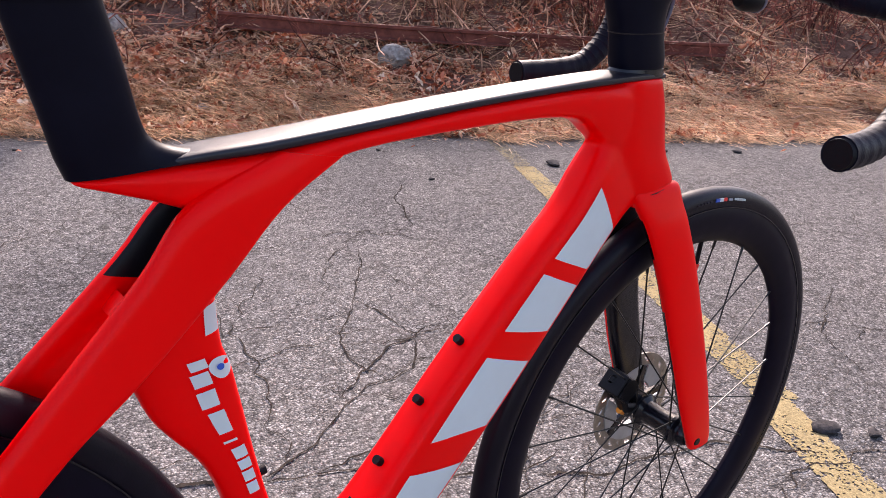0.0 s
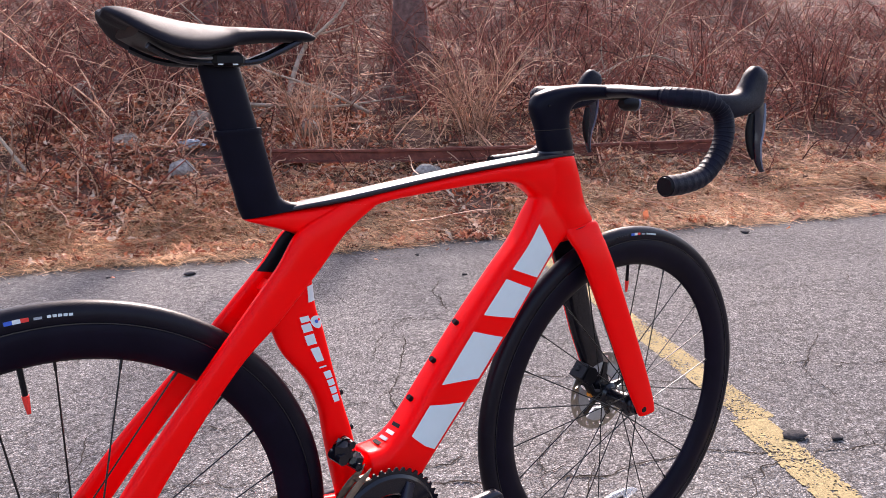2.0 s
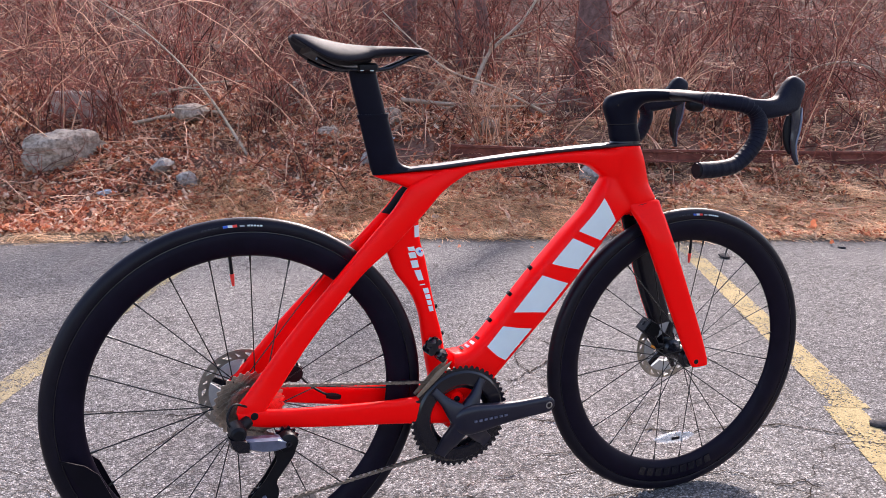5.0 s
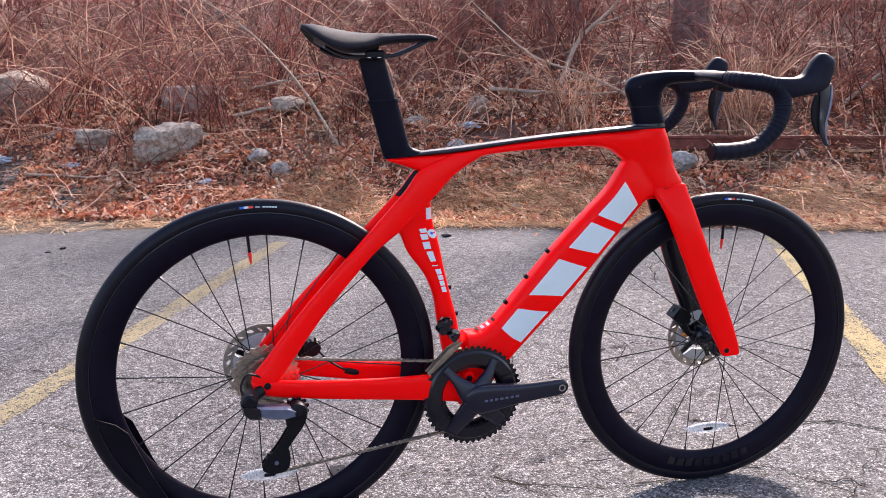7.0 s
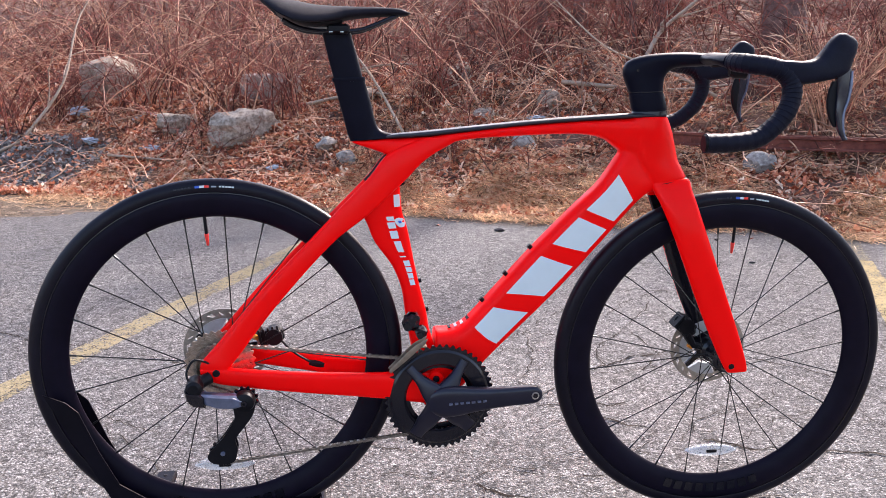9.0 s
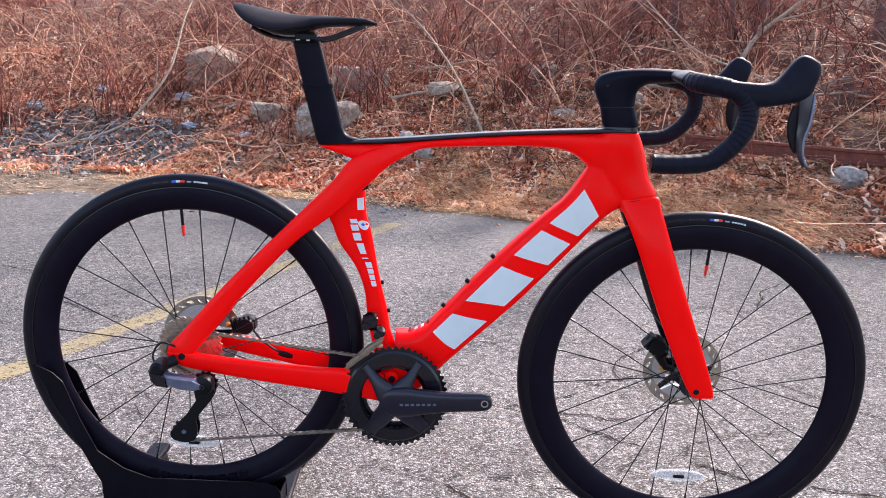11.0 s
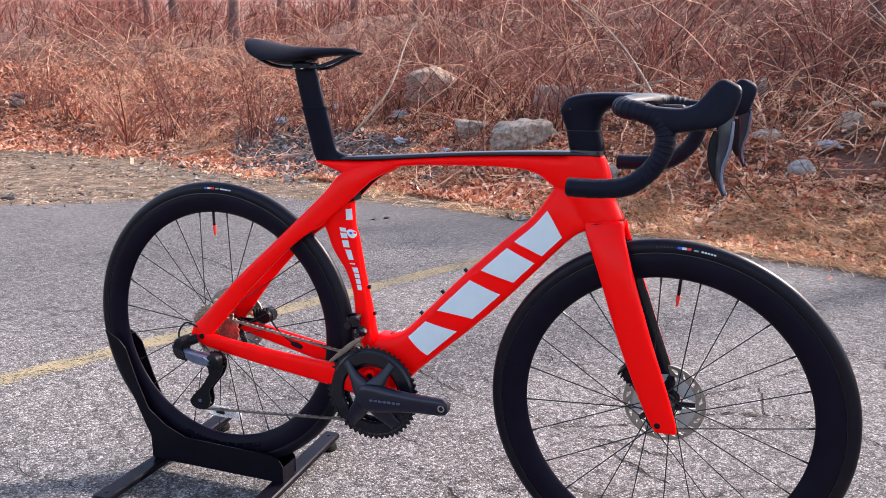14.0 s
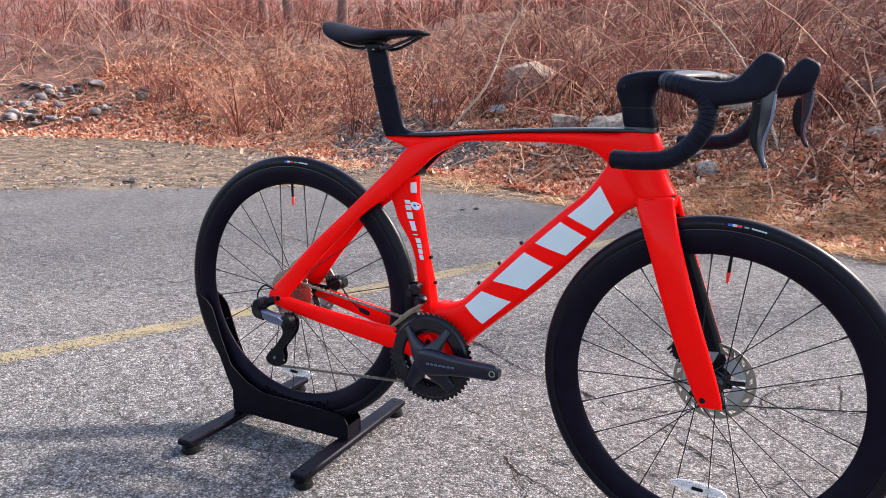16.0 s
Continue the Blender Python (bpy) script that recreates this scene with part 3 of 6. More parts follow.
def crack_ribbon(pts, half, rng):
    """A jagged dirt-filled break that runs along pts, wide in places and closed in others."""
    pts = np.asarray(pts, float)
    seg = np.linalg.norm(np.diff(pts, axis=0), axis=1)
    s = np.concatenate([[0], np.cumsum(seg)])
    n = max(int(s[-1] / 0.010), 4)
    t = np.linspace(0, s[-1], n)
    x, y = np.interp(t, s, pts[:, 0]), np.interp(t, s, pts[:, 1])
    dx, dy = np.gradient(x), np.gradient(y)
    k = np.hypot(dx, dy) + 1e-9
    nx, ny = -dy / k, dx / k
    seed = int(rng.integers(1, 9999))
    off = (value_noise(t * 14, t * 0 + 0.5, seed) - 0.5) * 0.020 + (value_noise(t * 45, t * 0 + 0.5, seed + 1) - 0.5) * 0.011
    x, y = x + nx * off, y + ny * off
    w = half * (0.25 + 1.5 * value_noise(t * 9, t * 0 + 0.5, seed + 2)) * np.minimum(1, np.minimum(t, s[-1] - t) / 0.05 + 0.15)
    a, b = w * rng.uniform(0.5, 1.5, n), w * rng.uniform(0.5, 1.5, n)
    xx, yy = np.stack([x - nx * a, x + nx * b], 1), np.stack([y - ny * a, y + ny * b], 1)
    v = np.stack([xx, yy, surface_z(xx, yy) + 0.0032], -1).reshape(-1, 3)
    i = np.arange(n - 1) * 2
    return v, np.stack([i, i + 1, i + 3, i + 2], -1)


def build_cracks():
    rng = np.random.default_rng(77)
    runs = [(p, w * 0.25) for w, p in CRACKS]
    for i in range(120):
        x, y = rng.uniform(-4, 5), rng.uniform(-1.0, 4.0)
        if i > 50:
            x, y = rng.uniform(0.3, 4.2), rng.uniform(0.0, 3.0)
        a = rng.choice([-0.45, 2.7, 0.75, -2.3]) + rng.normal(0, 0.35)
        line = [(x, y)]
        for _ in range(int(rng.integers(10, 34))):
            a += rng.normal(0, 0.13)
            k = a + rng.normal(0, 0.45)
            x, y = x + 0.04 * math.cos(k), y + 0.04 * math.sin(k)
            line.append((x, y))
        if all(q[1] < float(np.interp(q[0], EDGE_X, EDGE_Y)) - 0.15 for q in line):
            runs.append((line, rng.uniform(0.0005, 0.0015)))
    v, f, k = [], [], 0
    for line, half in runs:
        a, b = crack_ribbon(line, half, rng)
        v.append(a)
        f.append(b + k)
        k += len(a)
    me = fast_mesh("crack", np.concatenate(v), np.concatenate(f))
    me.materials.append(CRACK)
    ob = new("crack", me)
    ob.parent = PAVEMENT
    ob["label"] = "dark cracks in the asphalt"


build_cracks()


# ---- the bicycle ----
REAR, FRONT = (0.000, 0.391), (0.989, 0.341)
BB = (0.402, 0.309)
bike = thing("road_bicycle", (0.5, 0, 0), "red aero road bicycle with black wheels on a floor stand", "bicycle")

# the fork, front wheel and bars are turned a little to the rider's right
_top, _bot = Vector((0.817, 0, 0.83)), Vector((0.849, 0, 0.695))
STEER = Matrix.Translation(_bot) @ Matrix.Rotation(radians(-4.2), 4, (_top - _bot).normalized()) @ Matrix.Translation(-_bot)
BARS = Matrix.Translation(_bot) @ Matrix.Rotation(radians(-7.4), 4, (_top - _bot).normalized()) @ Matrix.Translation(-_bot)

down = Loft([(0.400, 0.430, 0.395, 0.272, 0, 0.036), (0.430, 0.430, 0.450, 0.312, 0, 0.034), (0.455, 0.441, 0.492, 0.358, 0, 0.030),
             (0.483, 0.467, 0.527, 0.392, 0, 0.028), (0.584, 0.576, 0.635, 0.494, 0, 0.026), (0.667, 0.657, 0.724, 0.589, 0, 0.025),
             (0.716, 0.702, 0.775, 0.646, 0, 0.025), (0.745, 0.742, 0.812, 0.680, 0, 0.0242), (0.765, 0.775, 0.850, 0.690, 0, 0.0170)], p=4.0, n=36)
head = Loft([(0.774, 0.829, 0.848, 0.829, 0, 0.022), (0.776, 0.80, 0.860, 0.80, 0, 0.024), (0.786, 0.75, 0.873, 0.75, 0, 0.026),
             (0.8035, 0.725, 0.8830, 0.730, 0, 0.0285), (0.8190, 0.6985, 0.8935, 0.7125, 0, 0.0305)], p=2.8)
top_red = Loft([(0.249, 0.791, 0.256, 0.786, 0, 0.010), (0.290, 0.793, 0.296, 0.772, 0, 0.014), (0.345, 0.795, 0.345, 0.755, 0, 0.018),
                (0.394, 0.798, 0.400, 0.769, 0, 0.020), (0.448, 0.804, 0.448, 0.788, 0, 0.020), (0.553, 0.814, 0.554, 0.795, 0, 0.020),
                (0.669, 0.822, 0.662, 0.797, 0, 0.021), (0.740, 0.825, 0.720, 0.789, 0, 0.022), (0.800, 0.827, 0.756, 0.766, 0, 0.022),
                (0.846, 0.828, 0.800, 0.745, 0, 0.020)], p=3.2)
shell = Geo().lathe([(0.0, -0.044), (0.030, -0.044), (0.034, -0.036), (0.034, 0.036), (0.030, 0.044), (0.0, 0.044)], *BB, 40)
frame_part = part("frame", fuse([down.geo(), head.geo(), top_red.geo(), shell], 0.0029, 8), RED, bike, "glossy red one-piece carbon frame")
top_black = Loft([(0.288, 0.7955, 0.288, 0.7915, 0, 0.008), (0.330, 0.8025, 0.330, 0.794, 0, 0.0165), (0.394, 0.8075, 0.394, 0.797, 0, 0.0195),
                  (0.553, 0.8215, 0.553, 0.8125, 0, 0.0203), (0.669, 0.8295, 0.669, 0.820, 0, 0.0213), (0.775, 0.8345, 0.775, 0.825, 0, 0.0226),
                  (0.841, 0.8335, 0.841, 0.8265, 0, 0.0205)], p=3.4)
part("top_tube_cover", top_black.geo(), SATIN, frame_part, "matte black strip along the top tube")
seat = Loft([(0.283, 0.704, 0.337, 0.712, 0, 0.017), (0.270, 0.659, 0.341, 0.66, 0, 0.015), (0.277, 0.635, 0.348, 0.637, 0, 0.0145),
             (0.290, 0.602, 0.355, 0.602, 0, 0.0145), (0.320, 0.558, 0.363, 0.558, 0, 0.015), (0.337, 0.513, 0.3725, 0.513, 0, 0.016),
             (0.343, 0.467, 0.3835, 0.467, 0, 0.018), (0.350, 0.42, 0.392, 0.42, 0, 0.022), (0.362, 0.35, 0.42, 0.35, 0, 0.028)], p=2.6)
part("seat_tube", seat.geo(), RED, frame_part)
for k, sgn in enumerate((-1, 1)):
    st = Loft([(0.385, 0.797, 0.440, 0.787, sgn * 0.010, 0.0105), (0.318, 0.769, 0.386, 0.757, sgn * 0.0175, 0.0095), (0.281, 0.727, 0.340, 0.714, sgn * 0.0225, 0.0085),
               (0.225, 0.671, 0.278, 0.660, sgn * 0.0275, 0.0085), (0.166, 0.613, 0.208, 0.607, sgn * 0.034, 0.0085), (0.082, 0.530, 0.110, 0.504, sgn * 0.046, 0.009),
               (0.003, 0.441, 0.046, 0.425, sgn * 0.058, 0.009), (-0.024, 0.412, 0.024, 0.398, sgn * 0.064, 0.009), (-0.029, 0.396, 0.018, 0.382, sgn * 0.066, 0.008)], p=3)
    ob = part("seat_stay", st.geo(), RED, frame_part)
    ob.data.materials.append(PLASTIC)
    for q, p in enumerate(ob.data.polygons):
        if q // st.n < 11 and p.normal.y * sgn < -0.45:
            p.material_index = 1
    cs = Loft([(-0.028, 0.400, -0.026, 0.384, sgn * 0.066, 0.008), (0.0, 0.402, -0.004, 0.371, sgn * 0.066, 0.009), (0.033, 0.394, 0.030, 0.362, sgn * 0.065, 0.009),
               (0.131, 0.380, 0.131, 0.342, sgn * 0.059, 0.009), (0.250, 0.366, 0.250, 0.320, sgn * 0.048, 0.010), (0.310, 0.361, 0.310, 0.308, sgn * 0.042, 0.011),
               (0.380, 0.350, 0.385, 0.292, sgn * 0.036, 0.014)], p=3)
    part("chain_stay", cs.geo(), RED, frame_part)
    part("axle_end", Geo().lathe([(0, sgn * 0.0765), (0.0055, sgn * 0.0765), (0.0065, sgn * 0.0755), (0.0065, sgn * 0.060), (0, sgn * 0.060)], *REAR, 20), PLASTIC, frame_part)
# black tunnel inside the fork of the seat stays
part("seat_tunnel", Geo().extrude([(0.318, 0.752), (0.345, 0.740), (0.345, 0.712), (0.295, 0.690), (0.286, 0.700)], -0.0185, 0.0185), PLASTIC, frame_part, "black opening between the seat stays")
part("stay_bridge", Loft([(0.2765, 0.708, 0.290, 0.688, 0, 0.021), (0.271, 0.702, 0.285, 0.683, 0, 0.022), (0.266, 0.696, 0.281, 0.678, 0, 0.022)], p=3).geo(), RED, frame_part)

mast = Loft([(0.2225, 0.899, 0.2775, 0.901, -0.0075, 0.0125), (0.2318, 0.860, 0.2878, 0.860, -0.005, 0.0128), (0.2403, 0.825, 0.2958, 0.825, -0.003, 0.0130),
             (0.2445, 0.806, 0.3035, 0.811, -0.001, 0.0135), (0.2475, 0.797, 0.320, 0.8038, 0, 0.0140), (0.250, 0.790, 0.352, 0.7985, 0, 0.0145)], p=2.4)
part("seat_mast", mast.geo(), MATTE, frame_part, "matte black seat mast")
post = Loft([(0.2060, 0.981, 0.2550, 0.982, -0.0100, 0.0115), (0.2135, 0.945, 0.2645, 0.945, -0.0092, 0.0115), (0.2245, 0.898, 0.2755, 0.899, -0.0075, 0.0115)], p=2.4)
part("seat_post", post.geo(), MATTE, bike, "matte black aero seat post")
g = Geo().box((0.209, -0.014, 0.972), (0.250, 0.014, 0.989), chamfer=0.005)
for sgn in (-1, 1):
    g.box((0.213, sgn * 0.022 - 0.008, 0.974), (0.252, sgn * 0.022 + 0.008, 0.990), chamfer=0.004)
SADDLE = Matrix.Translation((0.002, -0.010, 0))
part("seat_collar", Loft([(0.2208, 0.9005, 0.2792, 0.9025, -0.0075, 0.0136), (0.2206, 0.8990, 0.2796, 0.9010, -0.0075, 0.0140), (0.2222, 0.8935, 0.2800, 0.8950, -0.0072, 0.0138)], p=2.4, sub=2).geo(), MATTE, frame_part, "rim of the seat mast")
clamp = part("seat_clamp", g, PLASTIC, bike, "", SADDLE)
for x in (0.220, 0.238):
    part("clamp_mark", Geo().box((x - 0.003, -0.0318, 0.9755), (x + 0.003, -0.0303, 0.977)), WHITE, clamp, "", SADDLE)

sad = [(0.104, 1.0365, 0.104, 1.0325, 0, 0.016), (0.110, 1.0385, 0.110, 1.0270, 0, 0.036), (0.128, 1.0375, 0.128, 1.0180, 0, 0.058), (0.158, 1.0310, 0.158, 1.0065, 0, 0.067), (0.195, 1.0245, 0.195, 0.9980, 0, 0.058),
       (0.230, 1.0220, 0.230, 0.996, 0, 0.041), (0.265, 1.0215, 0.265, 1.001, 0, 0.029), (0.305, 1.0215, 0.305, 1.004, 0, 0.0225), (0.338, 1.0200, 0.338, 1.0045, 0, 0.019), (0.353, 1.0150, 0.353, 1.006, 0, 0.013), (0.3575, 1.0115, 0.3575, 1.0085, 0, 0.006)]
g = Loft(sad, p=2.3, n=40).geo()
# the wings droop towards their edges and the middle is hollowed
g.v = [(x, y, z - (5.2 * y * y * (1 if x < 0.24 else 0.6)) - 0.005 * math.exp(-(y / 0.010) ** 2) * (1 if z > 1.012 else 0)) for x, y, z in g.v]
SADDLE = Matrix.Translation((0.002, -0.010, 0))
saddle = part("saddle", g, COVER, bike, "black short-nosed saddle", SADDLE)
for sgn in (-1, 1):
    part("saddle_rail", Geo().tube([(0.140, sgn * 0.034, 0.996), (0.165, sgn * 0.028, 0.984), (0.195, sgn * 0.022, 0.979), (0.260, sgn * 0.022, 0.979), (0.292, sgn * 0.018, 0.988), (0.335, sgn * 0.010, 1.006)], 0.0036, 8, 4), GLOSS, saddle, "", SADDLE)
for sgn in (-1, 1):
    part("clamp_arc", Geo().tube([(0.176, sgn * 0.026, 0.9905), (0.190, sgn * 0.026, 0.9845), (0.214, sgn * 0.025, 0.9835), (0.232, sgn * 0.025, 0.9865)], 0.0019, 8, 4), STEEL, saddle, "", SADDLE)
part("saddle_base", Loft([(0.128, 1.016, 0.130, 1.006, 0, 0.044), (0.160, 1.004, 0.162, 0.990, 0, 0.050), (0.195, 0.999, 0.197, 0.983, 0, 0.042), (0.24, 1.002, 0.24, 0.990, 0, 0.026)], p=2.6).geo(), PLASTIC, saddle, "", SADDLE)

# plain slanted blocks where the down tube carries its pale lettering
for a0, b0, b1, a1 in ((0.367, 0.322, 0.404, 0.446), (0.480, 0.433, 0.512, 0.550), (0.586, 0.542, 0.620, 0.656), (0.690, 0.648, 0.842, 0.800)):
    part("decal_block", down.patch([(a0, -0.68), (b0, 0.64), (b1, 0.64), (a1, -0.68)], 8), WHITE, frame_part, "pale grey block of the side lettering")
# small white marks down the seat tube
for a, b_, u0, u1 in ((0.155, 0.205, -0.10, -0.48), (0.222, 0.275, -0.02, -0.42), (0.292, 0.345, 0.00, -0.42), (0.362, 0.425, -0.06, -0.46), (0.446, 0.452, -0.02, -0.46),
                      (0.470, 0.500, -0.10, -0.60), (0.506, 0.532, -0.08, -0.60), (0.538, 0.566, -0.06, -0.58), (0.572, 0.602, -0.04, -0.56)):
    part("decal_bar", seat.patch([(a, u0), (b_, u0), (b_, u1), (a, u1)], 3), WHITE, frame_part)
part("decal_band", seat.patch([(0.050, -0.55), (0.098, -0.57), (0.098, -0.93), (0.050, -0.93)], 4), WHITE, frame_part)
ring = [(0.222 + 0.050 * math.cos(a), -0.72 + 0.27 * math.sin(a)) for a in np.linspace(0, 2 * math.pi, 25)[:-1]]
g = Geo().add([seat.on(0.222, -0.72, 0.0012)] + [seat.on(s, max(u, -0.985), 0.0012) for s, u in ring], [(0, i + 1, (i + 1) % 24 + 1) for i in range(24)])
part("round_badge", g, WHITE, frame_part, "round white badge")
ring = [(0.222 + 0.016 * math.cos(a), -0.70 + 0.09 * math.sin(a)) for a in np.linspace(0, 2 * math.pi, 13)[:-1]]
g = Geo().add([seat.on(0.222, -0.70, 0.0022)] + [seat.on(s, u, 0.0022) for s, u in ring], [(0, i + 1, (i + 1) % 12 + 1) for i in range(12)])
part("badge_mark", g, BLUE, frame_part)
# safety label in the crook above the bottom bracket
for i, (x0, z0) in enumerate(((0.428, 0.4325), (0.440, 0.4350), (0.452, 0.4405), (0.463, 0.4490))):
    part("warning_label", Geo().box((-0.0030, -0.011, -0.0006), (0.0030, 0.006, 0.0006), pose(x0, 0, z0, 0, -18 - 9 * i, 0)), (PLASTIC, SILVER, WHITE, PLASTIC)[i], frame_part)
# bottle bolts
for x, z in ((0.4945, 0.481), (0.540, 0.5315), (0.588, 0.582)):
    part("bottle_bolt", Geo().tube([(x + 0.003, 0, z - 0.003), (x - 0.0045, 0, z + 0.0045)], 0.0045, 12), PLASTIC, frame_part)
for x, z in ((0.3705, 0.525), (0.3835, 0.468)):
    part("bottle_bolt", Geo().tube([(x - 0.004, 0, z), (x + 0.005, 0, z + 0.001)], 0.0042, 12), PLASTIC, frame_part)
for i in range(6):
    part("decal_bar", Geo().box((0.10 + i * 0.010, -0.0688 + i * 0.00085, 0.3595 - i * 0.0012), (0.106 + i * 0.010, -0.0674 + i * 0.00085, 0.3635 - i * 0.0012)), GREY, frame_part)


def wheel(name, centre, tyre_r, m, label_angle, valve_angle, rotor_y, reflector_angle):
    """A deep-rimmed wheel with its tyre, hub, spokes, rotor, valve and reflector."""
    cx, cz = centre
    k = tyre_r - 0.341
    prof = [(0.3165 + k, -0.0128), (0.3145 + k, -0.0142), (0.300, -0.0150), (0.286, -0.0128), (0.274, -0.0075), (0.2685, -0.0020), (0.2680, 0.0),
            (0.2685, 0.0020), (0.274, 0.0075), (0.286, 0.0128), (0.300, 0.0150), (0.3145 + k, 0.0142), (0.3165 + k, 0.0128)]
    w = part(name, Geo().lathe(prof, cx, cz, 120), RIM, bike, "deep black carbon wheel", m)
    tp = [(tyre_r - 0.0165 + 0.0165 * math.cos(a), 0.0148 * math.copysign(abs(math.sin(a)) ** 0.9, math.sin(a))) for a in np.linspace(-2.35, 2.35, 19)]
    part("tyre", Geo().lathe(tp, cx, cz, 120), TYRE, w, "black rubber tyre", m)
    part("bead_line", Geo().lathe([(0.3158 + k, -0.0147), (0.3172 + k, -0.0145), (0.3172 + k, -0.0125), (0.3158 + k, -0.0125)], cx, cz, 120), GLOSS, w, "", m)
    hub = [(0, -0.051), (0.0135, -0.051), (0.0165, -0.047), (0.0170, -0.037), (0.0240, -0.034), (0.0240, -0.029), (0.0185, -0.025), (0.0165, 0.0), (0.0180, 0.018), (0.0240, 0.023), (0.0240, 0.027), (0.0170, 0.031), (0.0150, 0.046), (0.008, 0.050), (0, 0.050)]
    part("hub", Geo().lathe(hub, cx, cz, 32), GLOSS, w, "", m)
    for sgn in (-1, 1):
        me = None
        for i in range(12):
            a = radians(i * 30 + (15 if sgn > 0 else 0) + (4.4 if name == "front_wheel" else 10.6))
            off = radians(62) * (1 if i % 2 else -1)
            turn = m @ Matrix.Translation((cx, 0, cz)) @ Matrix.Rotation(-a, 4, 'Y') @ Matrix.Translation((-cx, 0, -cz))
            key = (sgn, i % 2)
            if key not in SPOKES.setdefault(name, {}):
                p0 = (cx + 0.0215 * math.cos(off), sgn * (0.031 if sgn < 0 else 0.025), cz + 0.0215 * math.sin(off))
                p1 = (cx + 0.2690, sgn * 0.0012, cz)
                g = Geo().tube([p0, p1], 0.00115, 5)
                g.tube([tuple(np.array(p1) * 0.955 + np.array(p0) * 0.045), p1], 0.0019, 6)
                ob = part("spoke", g, SPOKE, w)
                SPOKES[name][key] = ob.data
            else:
                ob = new("spoke", SPOKES[name][key])
                ob.parent = w
            ob.matrix_basis = turn

    def arc(nm, r0, r1, y, a0, a1, material):
        part(nm, Geo().lathe([(r0, y), (r1, y * 0.985), (r1, y * 0.985 + 0.002), (r0, y + 0.002)], cx, cz, 8, radians(a0), radians(a1)), material, w, "", m)
    la, rr = label_angle, tyre_r - 0.0150
    yy = -0.0156
    arc("tyre_mark", rr, rr + 0.0042, yy, la + 1.4, la + 2.8, BLUE)
    arc("tyre_mark", rr, rr + 0.0042, yy, la, la + 1.4, WHITE)
    arc("tyre_mark", rr, rr + 0.0042, yy, la - 1.4, la, REDCAP)
    arc("tyre_mark", rr + 0.0004, rr + 0.003, yy, la - 3.6, la - 2.2, SILVER)
    for i in range(5):
        arc("tyre_mark", rr + 0.0006, rr + 0.0034, yy, la - 5.2 - i * 0.95, la - 4.5 - i * 0.95, WHITE)
    for i in range(5):
        arc("tyre_mark", rr + 0.0006, rr + 0.003, yy, la + 4.2 + i * 1.1, la + 4.9 + i * 1.1, GREY)
    for i in range(9):
        arc("rim_mark", 0.284, 0.303, -0.0157, 250 + i * 4.6, 253.2 + i * 4.6, GLOSS)
    va = radians(valve_angle)
    d = (math.cos(va), math.sin(va))
    part("valve", Geo().tube([(cx + 0.272 * d[0], 0, cz + 0.272 * d[1]), (cx + 0.236 * d[0], 0, cz + 0.236 * d[1])], 0.0031, 8), PLASTIC, w, "", m)
    part("valve_cap", Geo().tube([(cx + 0.2375 * d[0], 0, cz + 0.2375 * d[1]), (cx + 0.216 * d[0], 0, cz + 0.216 * d[1])], [0.0042, 0.0038, 0.0022], 10), REDCAP, w, "red valve cap", m)
    # rotor: a slotted band on a star of pale alloy fins
    g = Geo()
    for r0, r1 in ((0.0735, 0.080), (0.0600, 0.0665)):
        g.lathe([(r0, rotor_y - 0.0009), (r1, rotor_y - 0.0009), (r1, rotor_y + 0.0009), (r0, rotor_y + 0.0009)], cx, cz, 60)
    for i in range(22):
        a, b = 2 * math.pi * i / 22, 2 * math.pi * (i + (0.50 if i % 2 else 0.26)) / 22
        wide = 0.11 if i % 2 else 0.085
        g.rings([[(cx + r * math.cos(q), y, cz + r * math.sin(q)) for r, q in ((0.0660, a - wide), (0.0660, a + wide), (0.0740, b + wide), (0.0740, b - wide))] for y in (rotor_y - 0.0009, rotor_y + 0.0009)])
    part("brake_rotor", g, ROTOR, w, "drilled steel disc brake rotor", m)
    for i in range(5):
        a0, a1 = radians(i * 72 + 14), radians(i * 72 + 70)
        fin = [(0.0610, a0 + (a1 - a0) * q / 10) for q in range(11)] + [(0.0360, a1 - 0.10 - (a1 - a0 - 0.34) * q / 6) for q in range(7)]
        part("rotor_fin", Geo().rings([[(cx + r * math.cos(q), y, cz + r * math.sin(q)) for r, q in fin] for y in (rotor_y - 0.0030, rotor_y + 0.0030)]), FIN, w, "pale alloy cooling fin", m)
    g = Geo().lathe([(0.0, rotor_y - 0.005), (0.020, rotor_y - 0.005), (0.024, rotor_y - 0.003), (0.026, rotor_y + 0.003), (0.0, rotor_y + 0.003)], cx, cz, 32)
    for i in range(5):
        a = radians(i * 72 + 6)
        rot = Matrix.Translation((cx, rotor_y, cz)) @ Matrix.Rotation(-a, 4, 'Y')
        pts = [(0.020, -0.007), (0.059, -0.0045), (0.0605, 0.0045), (0.022, 0.006)]
        g.rings([[rot @ Vector((x, y, z)) for x, z in pts] for y in (-0.0034, 0.0022)])
    part("rotor_carrier", g, GLOSS, w, "black rotor carrier", m)
    # lens-shaped clear reflector clipped between the spokes
    ra = radians(reflector_angle)
    rot = Matrix.Translation((cx + 0.212 * math.cos(ra), -0.004, cz + 0.212 * math.sin(ra))) @ Matrix.Rotation(-(ra + math.pi / 2), 4, 'Y')
    outline = [(0.056 * math.cos(a), 0.0125 * math.copysign(abs(math.sin(a)) ** 1.35, math.sin(a))) for a in np.linspace(0, 2 * math.pi, 41)[:-1]]
